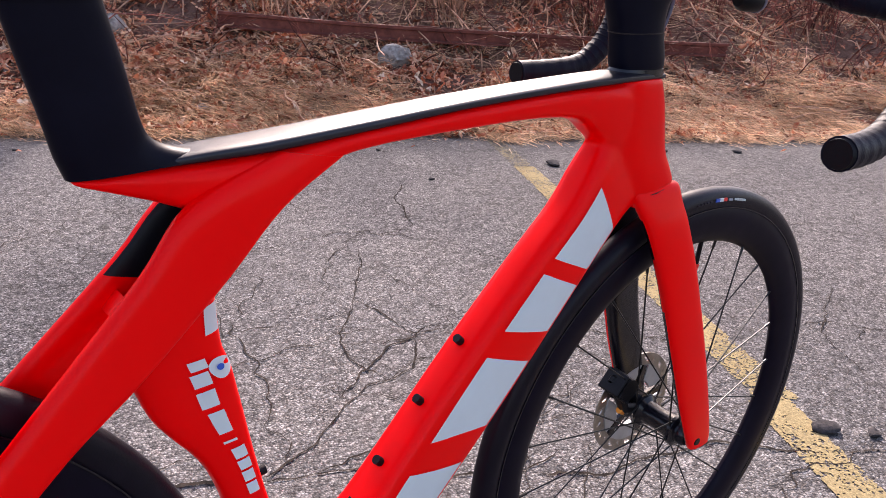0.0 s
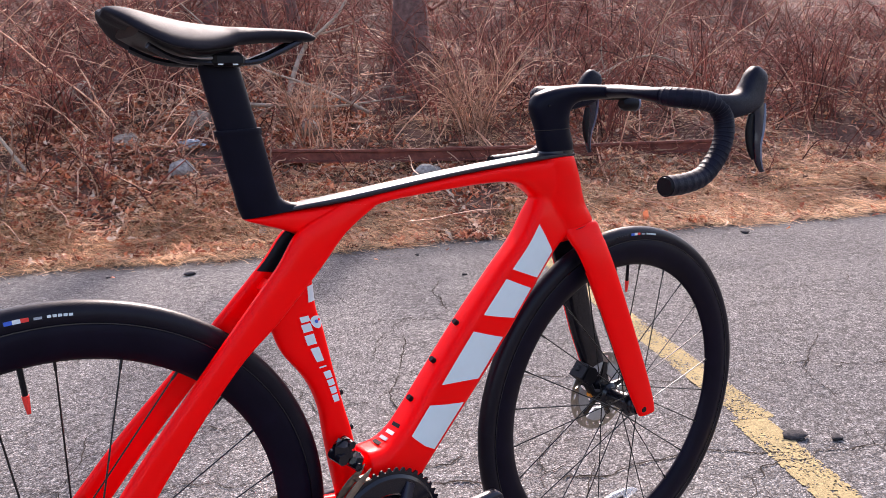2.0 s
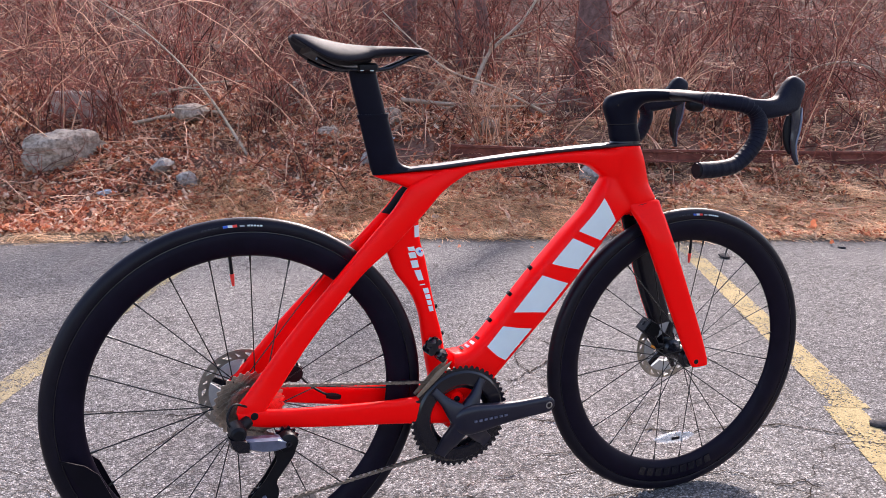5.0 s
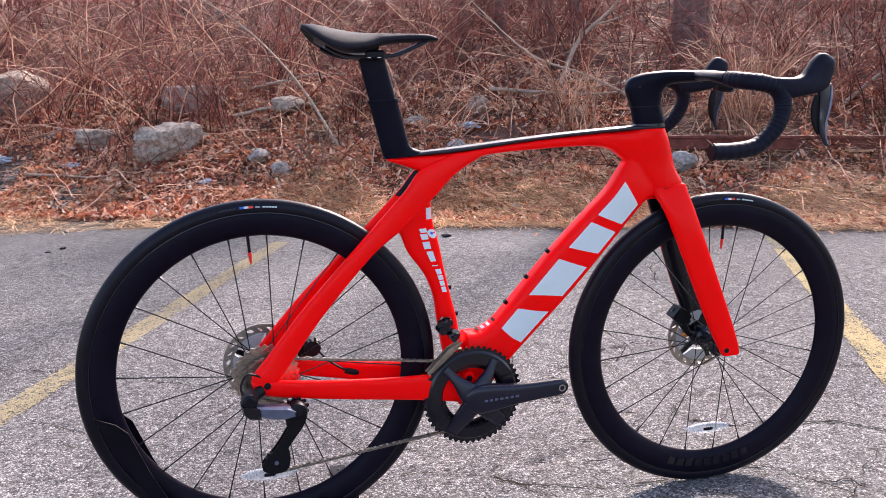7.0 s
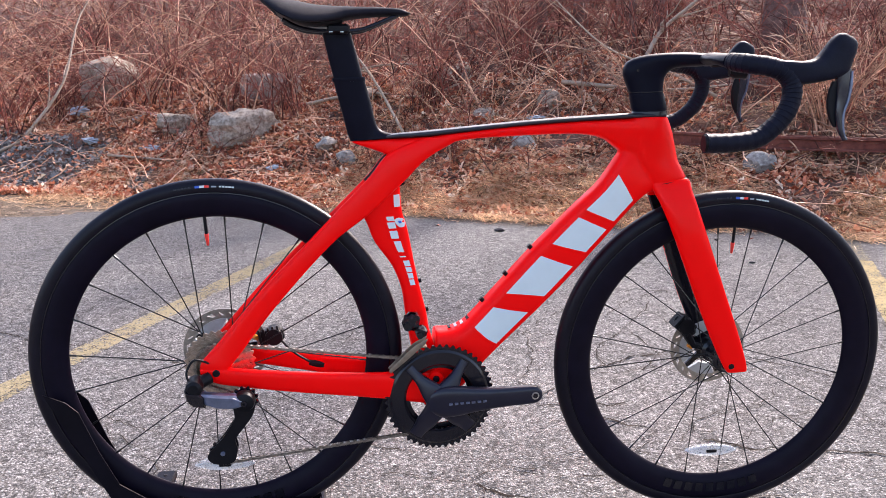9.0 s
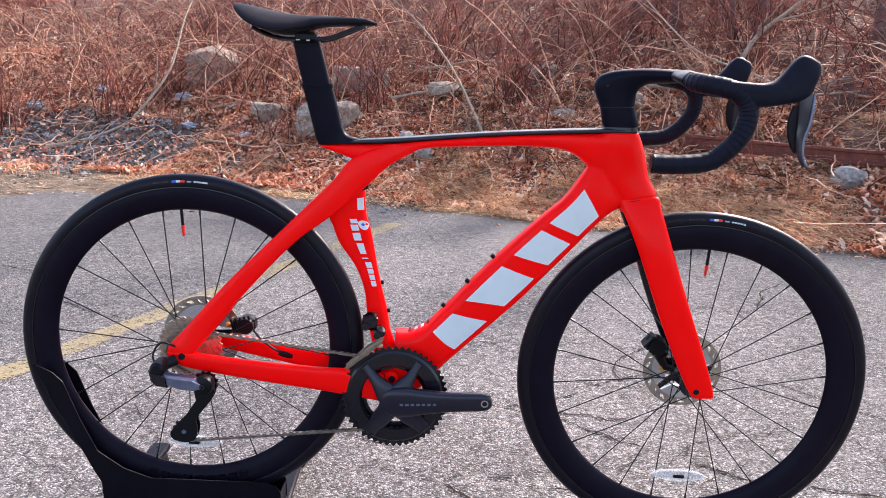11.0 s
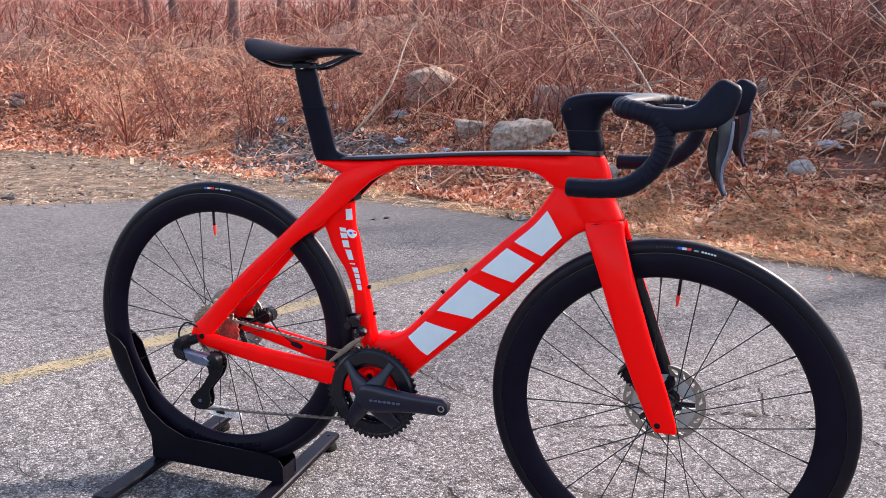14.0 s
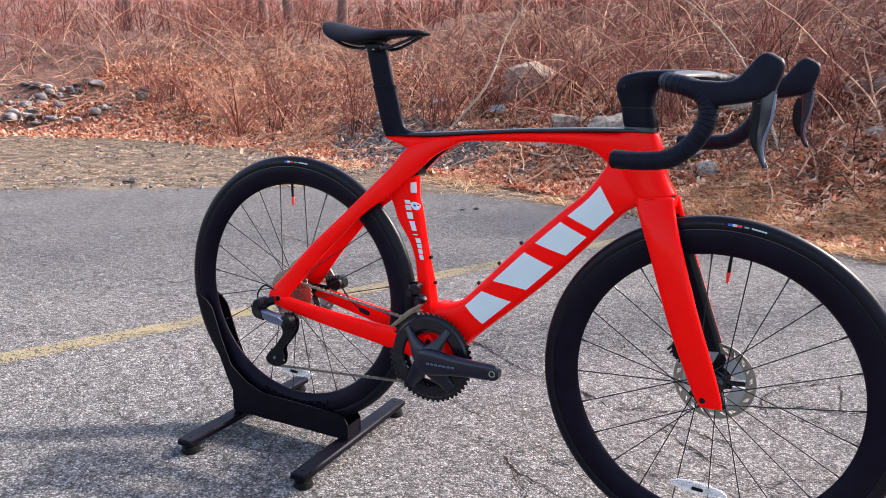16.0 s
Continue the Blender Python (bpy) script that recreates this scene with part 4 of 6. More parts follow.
    g = Geo().rings([[m @ rot @ Vector((x * q, y, z * q)) for x, z in outline] for y, q in ((-0.006, 0.88), (-0.004, 1.0), (0.003, 1.0), (0.005, 0.9))])
    refl = part("reflector", g, REFLECT, w, "clear lens-shaped spoke reflector")
    part("reflector_clip", Geo().box((-0.011, -0.0085, -0.0035), (0.011, -0.004, 0.0035), m @ rot, 0.0012), PLASTIC, w)
    return w


SPOKES = {}
rear_wheel = wheel("rear_wheel", REAR, 0.337, Matrix.Translation((0, 0.005, 0)), 91.5, 93.0, 0.056, 268)
front_wheel = wheel("front_wheel", FRONT, 0.3425, STEER, 86.5, 87.0, 0.050, 270)

# cassette of twelve sprockets
for i in range(12):
    teeth = (11, 12, 13, 14, 15, 16, 17, 19, 21, 24, 27, 30)[i]
    r = teeth * 0.0127 / (2 * math.pi)
    y = -0.0560 + i * 0.0031
    outline = []
    for q in range(teeth):
        for dr, da in ((-0.0016, 0.0), (0.0028, 0.32), (0.0028, 0.52), (-0.0016, 0.84)):
            a = 2 * math.pi * (q + da) / teeth
            outline.append((REAR[0] + (r + dr) * math.cos(a), REAR[1] + (r + dr) * math.sin(a)))
    part("sprocket", Geo().extrude(outline, y, y + 0.0017), CASSETTE, rear_wheel)

# fork: red outside, black inside
def blade(sgn):
    f = Loft([(0.8225, 0.704, 0.886, 0.712, sgn * 0.0155, 0.0130), (0.8225, 0.695, 0.8945, 0.7075, sgn * 0.0190, 0.0130), (0.8285, 0.680, 0.8985, 0.689, sgn * 0.0262, 0.0110), (0.8400, 0.655, 0.907, 0.663, sgn * 0.0345, 0.0105), (0.865, 0.596, 0.926, 0.607, sgn * 0.0435, 0.0115),
              (0.907, 0.486, 0.963, 0.504, sgn * 0.053, 0.010), (0.947, 0.395, 1.000, 0.408, sgn * 0.056, 0.009), (0.972, 0.345, 1.020, 0.350, sgn * 0.057, 0.008), (0.984, 0.327, 1.024, 0.329, sgn * 0.057, 0.007)], p=2.8, n=32)
    return f


for sgn in (-1, 1):
    ob = part("fork_blade", blade(sgn).geo(), RED, bike, "red fork blade, black on its inner face", STEER)
    ob.data.materials.append(GLOSS)
    inv = STEER.inverted()
    for p in ob.data.polygons:
        nrm = inv.to_3x3() @ p.normal
        c = inv @ p.center
        if nrm.y * sgn < -0.12 and c.z < 0.672:
            p.material_index = 1
    part("axle_end", Geo().lathe([(0, sgn * 0.0655), (0.005, sgn * 0.0655), (0.006, sgn * 0.0645), (0.006, sgn * 0.050), (0, sgn * 0.050)], *FRONT, 20), PLASTIC, ob, "", STEER)
part("fork_crown", Loft([(0.8205, 0.6970, 0.8935, 0.7110, 0, 0.0304), (0.8220, 0.6930, 0.8945, 0.7060, 0, 0.0318), (0.8260, 0.6850, 0.8930, 0.6930, 0, 0.0330)], p=2.8, n=32).geo(), RED, bike, "", STEER)
part("crown_seam", Loft([(0.8186, 0.6987, 0.8938, 0.7128, 0, 0.0308), (0.8189, 0.6972, 0.8940, 0.7113, 0, 0.0308)], p=2.8, n=32, sub=1).geo(), PLASTIC, frame_part)

# cockpit
col = Loft([(0.785, 0.8335, 0.846, 0.8335, 0, 0.0195), (0.780, 0.845, 0.846, 0.848, 0, 0.0200), (0.774, 0.873, 0.838, 0.876, 0, 0.0195), (0.764, 0.897, 0.838, 0.897, 0, 0.0195),
            (0.761, 0.914, 0.842, 0.906, 0, 0.0200), (0.770, 0.930, 0.848, 0.912, 0, 0.0205), (0.795, 0.9395, 0.856, 0.9160, 0, 0.0215), (0.830, 0.9440, 0.868, 0.9180, 0, 0.024),
            (0.870, 0.9455, 0.886, 0.9190, 0, 0.030), (0.905, 0.9440, 0.910, 0.9205, 0, 0.038), (0.936, 0.9380, 0.934, 0.9255, 0, 0.044)], p=2.7, n=32)
stem = part("stem", col.geo(), MATTE, bike, "matte black one-piece stem and bar", BARS)
part("stem_seam", Loft([(0.7735, 0.872, 0.8385, 0.874, 0, 0.0199), (0.7732, 0.8735, 0.8383, 0.8755, 0, 0.0199)], p=2.7, n=32, sub=1).geo(), GLOSS, stem, "", BARS)
part("stem_bolt", Geo().tube([(0.783, -0.019, 0.913), (0.783, -0.0212, 0.913)], 0.0022, 10), GLOSS, stem, "", BARS)
part("stem_spacer", Loft([(0.779, 0.830, 0.849, 0.831, 0, 0.021), (0.783, 0.8375, 0.848, 0.8385, 0, 0.020)], p=2.7, n=32, sub=2).geo(), GLOSS, stem, "", BARS)


def bar_section(sgn):
    """The flattened top of the bar, swept out from the stem on one side."""
    rings = []
    for x, y, z, a, b in smooth_line([(0.916, 0.0, 0.932, 0.024, 0.0120), (0.914, 0.045, 0.9335, 0.0235, 0.0110), (0.909, 0.085, 0.933, 0.021, 0.0100), (0.905, 0.120, 0.9305, 0.018, 0.0110), (0.905, 0.150, 0.9280, 0.0150, 0.013)], 4):
        rings.append([(x + a * math.cos(t), sgn * y, z + b * math.sin(t)) for t in np.linspace(0, 2 * math.pi, 21)[:-1]])
    return Geo().rings(rings)


for sgn in (-1, 1):
    part("handlebar_top", bar_section(sgn), MATTE, stem, "", BARS)
    end_x, end_y = ((0.844, -0.219) if sgn < 0 else (0.830, 0.212))
    end_z = 0.7985 if sgn < 0 else 0.7955
    path = [(0.905, sgn * 0.142, 0.9285), (0.908, sgn * 0.163, 0.9262), (0.922, sgn * 0.185, 0.9235), (0.948, sgn * 0.197, 0.9195), (0.972, sgn * 0.200, 0.9100), (0.985, sgn * 0.201, 0.8920), (0.9865, sgn * 0.203, 0.870),
            (0.979, sgn * 0.205, 0.848), (0.963, sgn * 0.206, 0.826), (0.934, sgn * 0.208, 0.805), (0.890, sgn * 0.211 - 0.003, 0.7985), (end_x, end_y, end_z)]
    g = Geo()
    line = smooth_line(path, 14)
    rad = []
    for i in range(len(line)):
        rad.append(0.0153 - 0.0022 * max(0, 1 - i / 16) + 0.0006 * ((i % 5) / 5) + (0.0003 if i % 5 == 4 else 0))
    g.tube(line, rad, 16)
    tape = part("bar_tape", g, TAPE, bike, "black ribbed bar tape", BARS, 25)
    part("bar_plug", Geo().tube([(end_x + 0.0015, end_y, end_z), (end_x - 0.0025, end_y, end_z)], [0.0148, 0.0135], 20), PLASTIC, tape, "", BARS)
    hood = Loft([(0.952, 0.9310, 0.978, 0.8880, sgn * 0.199, 0.0145), (0.980, 0.9290, 1.002, 0.8905, sgn * 0.199, 0.0160), (1.006, 0.9285, 1.034, 0.8955, sgn * 0.198, 0.0160), (1.023, 0.9335, 1.060, 0.9015, sgn * 0.196, 0.0155),
                 (1.034, 0.9450, 1.077, 0.9095, sgn * 0.194, 0.0148), (1.043, 0.9575, 1.083, 0.9260, sgn * 0.193, 0.0140), (1.049, 0.9645, 1.087, 0.9400, sgn * 0.193, 0.0132), (1.055, 0.9695, 1.0885, 0.9490, sgn * 0.193, 0.0115), (1.0605, 0.9715, 1.0880, 0.9560, sgn * 0.193, 0.0090), (1.0665, 0.9715, 1.0850, 0.9620, sgn * 0.193, 0.0050)], p=3.1, n=36)
    hd = part("brake_hood", hood.geo(), TAPE, bike, "black rubber brake hood", BARS)
    lev = Loft([(1.056, 0.914, 1.083, 0.916, sgn * 0.196, 0.0085), (1.060, 0.890, 1.083, 0.892, sgn * 0.198, 0.0080), (1.061, 0.866, 1.081, 0.866, sgn * 0.200, 0.0068), (1.061, 0.845, 1.076, 0.844, sgn * 0.202, 0.0060),
                (1.066, 0.820, 1.077, 0.820, sgn * 0.205, 0.0050), (1.076, 0.801, 1.084, 0.803, sgn * 0.208, 0.0035)], p=2.6, n=20)
    part("brake_lever", lev.geo(), LEVER, hd, "glossy black brake lever", BARS)
    # pale strip laid on the lever as its edge highlight
    part("lever_highlight", Geo().tube([(1.0815, sgn * 0.196 - 0.0070, 0.912), (1.0815, sgn * 0.198 - 0.0066, 0.890), (1.0790, sgn * 0.200 - 0.0056, 0.866), (1.0735, sgn * 0.202 - 0.0048, 0.845), (1.0740, sgn * 0.205 - 0.0040, 0.822), (1.0800, sgn * 0.208 - 0.002, 0.803)], [0.0016, 0.0026, 0.0024, 0.0024, 0.0022, 0.0012], 8, 4), SLATE, hd, "pale grey strip standing in for the highlight on the lever's edge", BARS)
    pad = Loft([(1.054, 0.896, 1.066, 0.896, sgn * 0.196, 0.0040), (1.049, 0.876, 1.066, 0.876, sgn * 0.196, 0.0045), (1.049, 0.856, 1.065, 0.856, sgn * 0.197, 0.0045), (1.054, 0.836, 1.066, 0.836, sgn * 0.199, 0.0040), (1.062, 0.822, 1.068, 0.822, sgn * 0.201, 0.002)], p=2.4, n=16)
    part("shift_paddle", pad.geo(), PLASTIC, hd, "", BARS)
# round mount carried under the bar ahead of the stem
def disc_x(prof, y, z):
    return Geo().rings([[(x, y + r * math.cos(a), z + r * math.sin(a)) for a in np.linspace(0, 2 * math.pi, 29)[:-1]] for x, r in prof])


g = disc_x([(0.962, 0.008), (0.970, 0.0125), (0.990, 0.0138), (0.994, 0.0132)], 0.0, 0.9105)
g.box((0.925, -0.008, 0.918), (0.985, 0.008, 0.926), chamfer=0.003)
mount = part("bar_mount", g, PLASTIC, bike, "black round mount under the bar", BARS)
part("mount_rim", disc_x([(0.9925, 0.0142), (0.9955, 0.0145), (0.9970, 0.0138), (0.9950, 0.0130)], 0.0, 0.9105), SLATE, mount, "grey rim", BARS)

# front brake, on the far fork blade
fb = part("front_brake", Geo().box((-0.034, -0.014, -0.014), (0.022, 0.014, 0.016), STEER @ pose(0.933, 0.031, 0.392, 0, 40, 0), 0.011).tube([STEER @ Vector((0.926, 0.012, 0.400)), STEER @ Vector((0.926, 0.046, 0.400))], [0.016, 0.018, 0.018], 20), PLASTIC, bike, "black finned disc brake caliper")
for i in range(5):
    part("brake_fin", Geo().box((-0.022 + i * 0.008, -0.018, -0.016), (-0.018 + i * 0.008, 0.016, 0.016), STEER @ pose(0.925, 0.030, 0.398, 0, 40, 0), 0.001), PLASTIC, fb)
part("brake_bracket", Geo().tube([STEER @ Vector(p) for p in ((0.930, 0.032, 0.385), (0.950, 0.034, 0.352), (0.985, 0.030, 0.343))], [0.010, 0.008, 0.007], 10), PLASTIC, fb)
part("brake_bolt", Geo().tube([STEER @ Vector((0.940, 0.034, 0.352)), STEER @ Vector((0.948, 0.034, 0.347))], 0.005, 10), ORANGE, fb)
rb = part("rear_brake", Geo().box((-0.026, -0.014, -0.013), (0.022, 0.012, 0.015), pose(0.090, 0.050, 0.415, 0, -12, 0), 0.005).tube([(0.094, 0.030, 0.417), (0.094, 0.062, 0.417)], [0.016, 0.018, 0.018], 20), PLASTIC, bike, "black finned disc brake caliper")
for i in range(5):
    part("brake_fin", Geo().box((-0.024 + i * 0.009, -0.018, -0.012), (-0.020 + i * 0.009, -0.010, 0.019), pose(0.090, 0.050, 0.418, 0, -12, 0), 0.001), PLASTIC, rb)
part("brake_bolt", Geo().tube([(0.055, 0.045, 0.418), (0.062, 0.038, 0.416)], 0.005, 10), ORANGE, rb)
g = Geo().tube([(0.170, 0.046, 0.354), (0.150, 0.043, 0.366), (0.125, 0.041, 0.386), (0.108, 0.042, 0.406)], 0.0022, 8, 4)
g.tube([(0.158, 0.045, 0.358), (0.186, 0.047, 0.350)], [0.005, 0.0075, 0.005], 10, 3)
part("brake_hose", g, PLASTIC, bike)
g = Geo().tube([(-0.010, -0.070, 0.408), (-0.034, -0.080, 0.420), (-0.047, -0.090, 0.402), (-0.042, -0.095, 0.384), (-0.028, -0.092, 0.376)], 0.0021, 8, 6)
part("shift_cable", g, PLASTIC, bike)

# chainrings, spider and crank arms
def toothed(r, teeth, inner, y0, y1):
    g = Geo()
    out = []
    for q in range(teeth):
        for dr, da in ((-0.0022, 0.0), (0.0032, 0.30), (0.0032, 0.52), (-0.0022, 0.82)):
            a = 2 * math.pi * (q + da) / teeth
            out.append((r + dr, a))
    rings = []
    for y in (y0, y1):
        rings.append([(BB[0] + q * math.cos(a), y, BB[1] + q * math.sin(a)) for q, a in out])
        rings.append([(BB[0] + inner * math.cos(a), y, BB[1] + inner * math.sin(a)) for q, a in out])
    return g.rings([rings[0], rings[1], rings[3], rings[2]], False, True)


crank = part("crankset", toothed(0.1010, 50, 0.0865, -0.0515, -0.0490), GLOSS, bike, "black chainset")
part("small_chainring", toothed(0.0690, 34, 0.0560, -0.0440, -0.0420), GLOSS, crank)
part("ring_cover", Geo().lathe([(0.0640, -0.0525), (0.0680, -0.0565), (0.0900, -0.0555), (0.0945, -0.0520), (0.0900, -0.0490), (0.0660, -0.0490)], *BB, 64), GLOSS, crank, "dark satin outer chainring")
CRANK_ANG = 4.5
# red disc added for the shell's sunlit rim, a dark disc for its hole
rim_disc = part("shell_rim_disc", Geo().lathe([(0.0, -0.049), (0.013, -0.049), (0.015, -0.046), (0.015, -0.040), (0.0, -0.040)], BB[0] - 0.006, BB[1] + 0.036, 24), RED, frame_part)
part("dark_centre_disc", Geo().lathe([(0.0, -0.0515), (0.0055, -0.0515), (0.0065, -0.050), (0.0065, -0.045), (0.0, -0.045)], BB[0] - 0.006, BB[1] + 0.036, 20), GLOSS, frame_part)
for i, a in enumerate((CRANK_ANG + 52, CRANK_ANG + 128, CRANK_ANG + 232, CRANK_ANG + 308)):
    c, s_ = math.cos(radians(a)), math.sin(radians(a))
    tx, tz = -s_, c
    st = []
    wide = 1.0 if i < 2 else 1.55
    for r, w, y, d in ((0.008, 0.024, -0.073, 0.009), (0.030, 0.0190, -0.069, 0.009), (0.052, 0.0115 * wide, -0.063, 0.008), (0.068, 0.0090 * wide, -0.0585, 0.006), (0.086, 0.0085 * wide, -0.0545, 0.004)):
        st.append((BB[0] + r * c + w * tx, BB[1] + r * s_ + w * tz, BB[0] + r * c - w * tx, BB[1] + r * s_ - w * tz, y, d))
    part("spider_arm", Loft(st, p=3.2, n=20).geo(), GREY, crank)
for sgn, flip in ((-1, 0), (1, 180)):
    a = radians(CRANK_ANG + flip)
    c, s_ = math.cos(a), math.sin(a)
    st = []
    for r, w, y, d in ((-0.026, 0.010, 0.068, 0.008), (-0.018, 0.020, 0.071, 0.011), (0.000, 0.0290, 0.075, 0.013), (0.030, 0.0285, 0.079, 0.013), (0.070, 0.0225, 0.084, 0.012), (0.120, 0.0185, 0.090, 0.011), (0.162, 0.0175, 0.095, 0.0105), (0.178, 0.0152, 0.096, 0.0100), (0.186, 0.008, 0.096, 0.009)):
        st.append((BB[0] + r * c - w * s_, BB[1] + r * s_ + w * c, BB[0] + r * c + w * s_, BB[1] + r * s_ - w * c, sgn * y, d))
    arm = part("crank_arm", Loft(st, p=3.4, n=28).geo(), GREY, crank, "dark grey crank arm with no pedal")
    ex, ez = BB[0] + 0.1725 * c, BB[1] + 0.1725 * s_
    part("pedal_hole", Geo().lathe([(0.0048, sgn * 0.1068), (0.0072, sgn * 0.1068), (0.0072, sgn * 0.100), (0.0048, sgn * 0.100)], ex, ez, 24), STEEL, arm)
    part("pedal_bore", Geo().lathe([(0.0, sgn * 0.1062), (0.0050, sgn * 0.1062), (0.0050, sgn * 0.099), (0.0, sgn * 0.099)], ex, ez, 20), GLOSS, arm)
    if sgn < 0:
        rot = Matrix.Translation((BB[0], 0, BB[1])) @ Matrix.Rotation(-a, 4, 'Y')
        for i in range(7):
            part("crank_mark", Geo().box((0.012 + i * 0.0105, -0.0985 + 0.0006 - i * 0.0009, -0.0019), (0.0185 + i * 0.0105, -0.0925, 0.0019), rot @ Matrix.Translation((0, 0.0055 - 0.0003 * i, 0))), SLATE, arm)

# front derailleur
g = Geo().box((-0.015, -0.013, -0.017), (0.015, 0.011, 0.017), pose(0.352, -0.034, 0.457, 0, 8, 0), 0.0085)
g.box((-0.011, -0.012, -0.012), (0.012, 0.010, 0.010), pose(0.370, -0.034, 0.438, 0, 24, 0), 0.006)
g.tube([(0.344, -0.050, 0.450), (0.344, -0.022, 0.450)], [0.008, 0.009, 0.009], 14)
g.tube([(0.366, -0.052, 0.432), (0.366, -0.024, 0.432)], [0.006, 0.007, 0.007], 14)
g.tube([(0.360, -0.048, 0.466), (0.360, -0.024, 0.466)], [0.0055, 0.006, 0.006], 12)
fd = part("front_derailleur", g, GLOSS, bike, "black electric front derailleur")
g = Geo()
for y in (-0.0605, -0.0440):
    st = [(0.380, 0.430, 0.374, 0.419, y, 0.0012), (0.352, 0.415, 0.357, 0.404, y, 0.0012), (0.326, 0.391, 0.332, 0.383, y, 0.0012), (0.306, 0.371, 0.310, 0.366, y, 0.0012)]
    q = Loft(st, p=6, n=12).geo()
    g.add(q.v, q.f)
g.box((0.360, -0.0605, 0.412), (0.378, -0.0440, 0.4145))
part("derailleur_cage", g, CAGE, fd, "steel chain guide")

# rear derailleur: mount knuckle, slate link with a pale plate as its highlight, round lower knuckle and a swept cage
def slab(outline, rows):
    """A thick plate: rows of (y, size), its outline drawn in towards the middle where size is under 1."""
    mx, mz = (sum(p[i] for p in outline) / len(outline) for i in (0, 1))
    return Geo().rings([[(mx + (x - mx) * k, y, mz + (z - mz) * k) for x, z in outline] for y, k in rows])


g = Geo().tube([(-0.012, -0.074, 0.384), (-0.026, -0.086, 0.380)], 0.011, 14)
g.lathe([(0.0, -0.116), (0.009, -0.116), (0.0135, -0.112), (0.0150, -0.104), (0.0150, -0.082), (0.0, -0.082)], -0.0335, 0.3785, 24)
rd = part("rear_derailleur", g, PLASTIC, bike, "black and grey electric rear derailleur")
part("motor_box", slab([(-0.050, 0.376), (-0.028, 0.372), (-0.014, 0.362), (-0.016, 0.343), (-0.036, 0.346), (-0.047, 0.358)], ((-0.088, 0.9), (-0.092, 1), (-0.112, 1), (-0.117, 0.8))), GLOSS, rd, "glossy black motor housing")
link_out = [(-0.026, 0.369), (0.000, 0.365), (0.034, 0.361), (0.052, 0.352), (0.050, 0.340), (0.028, 0.337), (0.002, 0.340), (-0.022, 0.350)]
part("derailleur_body", slab(link_out, ((-0.094, 0.9), (-0.097, 1), (-0.110, 1), (-0.1165, 0.74))), SLATE, rd, "blue-grey derailleur link", None, 20)
# the link's triangular highlight, built as a pale plate
part("link_highlight", slab([(0.010, 0.3605), (0.033, 0.3590), (0.047, 0.3515), (0.026, 0.3500)], ((-0.1130, 1), (-0.1155, 0.9))), FIN, rd, "thin pale plate standing in for the highlight on the link")
part("derailleur_joint", Geo().lathe([(0.0, -0.114), (0.010, -0.114), (0.0165, -0.111), (0.0185, -0.104), (0.0185, -0.094), (0.014, -0.090), (0.0, -0.090)], 0.0490, 0.3470, 28), PLASTIC, rd)
part("joint_bolt", Geo().lathe([(0.0022, -0.1155), (0.0052, -0.1155), (0.0058, -0.1135), (0.0022, -0.1135)], 0.0490, 0.3470, 16), GLOSS, rd)
cage_out = smooth_line([(0.028, 0.330, 0), (0.034, 0.352, 0), (0.047, 0.363, 0), (0.061, 0.3565, 0), (0.0665, 0.340, 0), (0.0600, 0.316, 0), (0.041, 0.291, 0), (0.0285, 0.273, 0), (0.0310, 0.255, 0), (0.0240, 0.2315, 0),
                        (0.002, 0.2265, 0), (-0.0170, 0.2330, 0), (-0.0205, 0.2470, 0), (-0.004, 0.266, 0), (0.010, 0.282, 0), (0.0300, 0.312, 0)], 4)
for y, nm in ((-0.0965, "cage_plate"), (-0.0810, "cage_plate")):
    part(nm, Geo().extrude([(q[0], q[1]) for q in cage_out], y, y + 0.0026), PLASTIC, rd)
for px, pz in ((0.048, 0.346), (0.005, 0.2480)):
    out = []
    for q in range(12):
        for dr, da in ((0.0195, 0.0), (0.0240, 0.3), (0.0240, 0.5), (0.0195, 0.8)):
            out.append((px + dr * math.cos(2 * math.pi * (q + da) / 12), pz + dr * math.sin(2 * math.pi * (q + da) / 12)))
    jw = part("jockey_wheel", Geo().extrude(out, -0.0905, -0.0865), GLOSS, rd)
    part("axle_bolt", Geo().lathe([(0.0, -0.0990), (0.0035, -0.0990), (0.0042, -0.0975), (0.0042, -0.0960), (0.0, -0.0960)], px, pz, 14), SLATE, rd)

# chain: links along its two runs and round the rings
def chain_path():
    pts = [Vector((0.006, -0.087, 0.2255)), Vector((BB[0] - 0.012, -0.0430, BB[1] - 0.0690))]
    pts += [Vector((BB[0] + 0.0700 * math.cos(radians(a)), -0.0430, BB[1] + 0.0700 * math.sin(radians(a)))) for a in np.linspace(-98, 92, 40)]
    pts += [Vector((0.012, -0.0420, REAR[1] + 0.0420))]
    pts += [Vector((REAR[0] + 0.0415 * math.cos(radians(a)), -0.042, REAR[1] + 0.0415 * math.sin(radians(a)))) for a in np.linspace(85, 230, 14)]
    pts += [Vector((0.028, -0.087, 0.357))]
    return pts


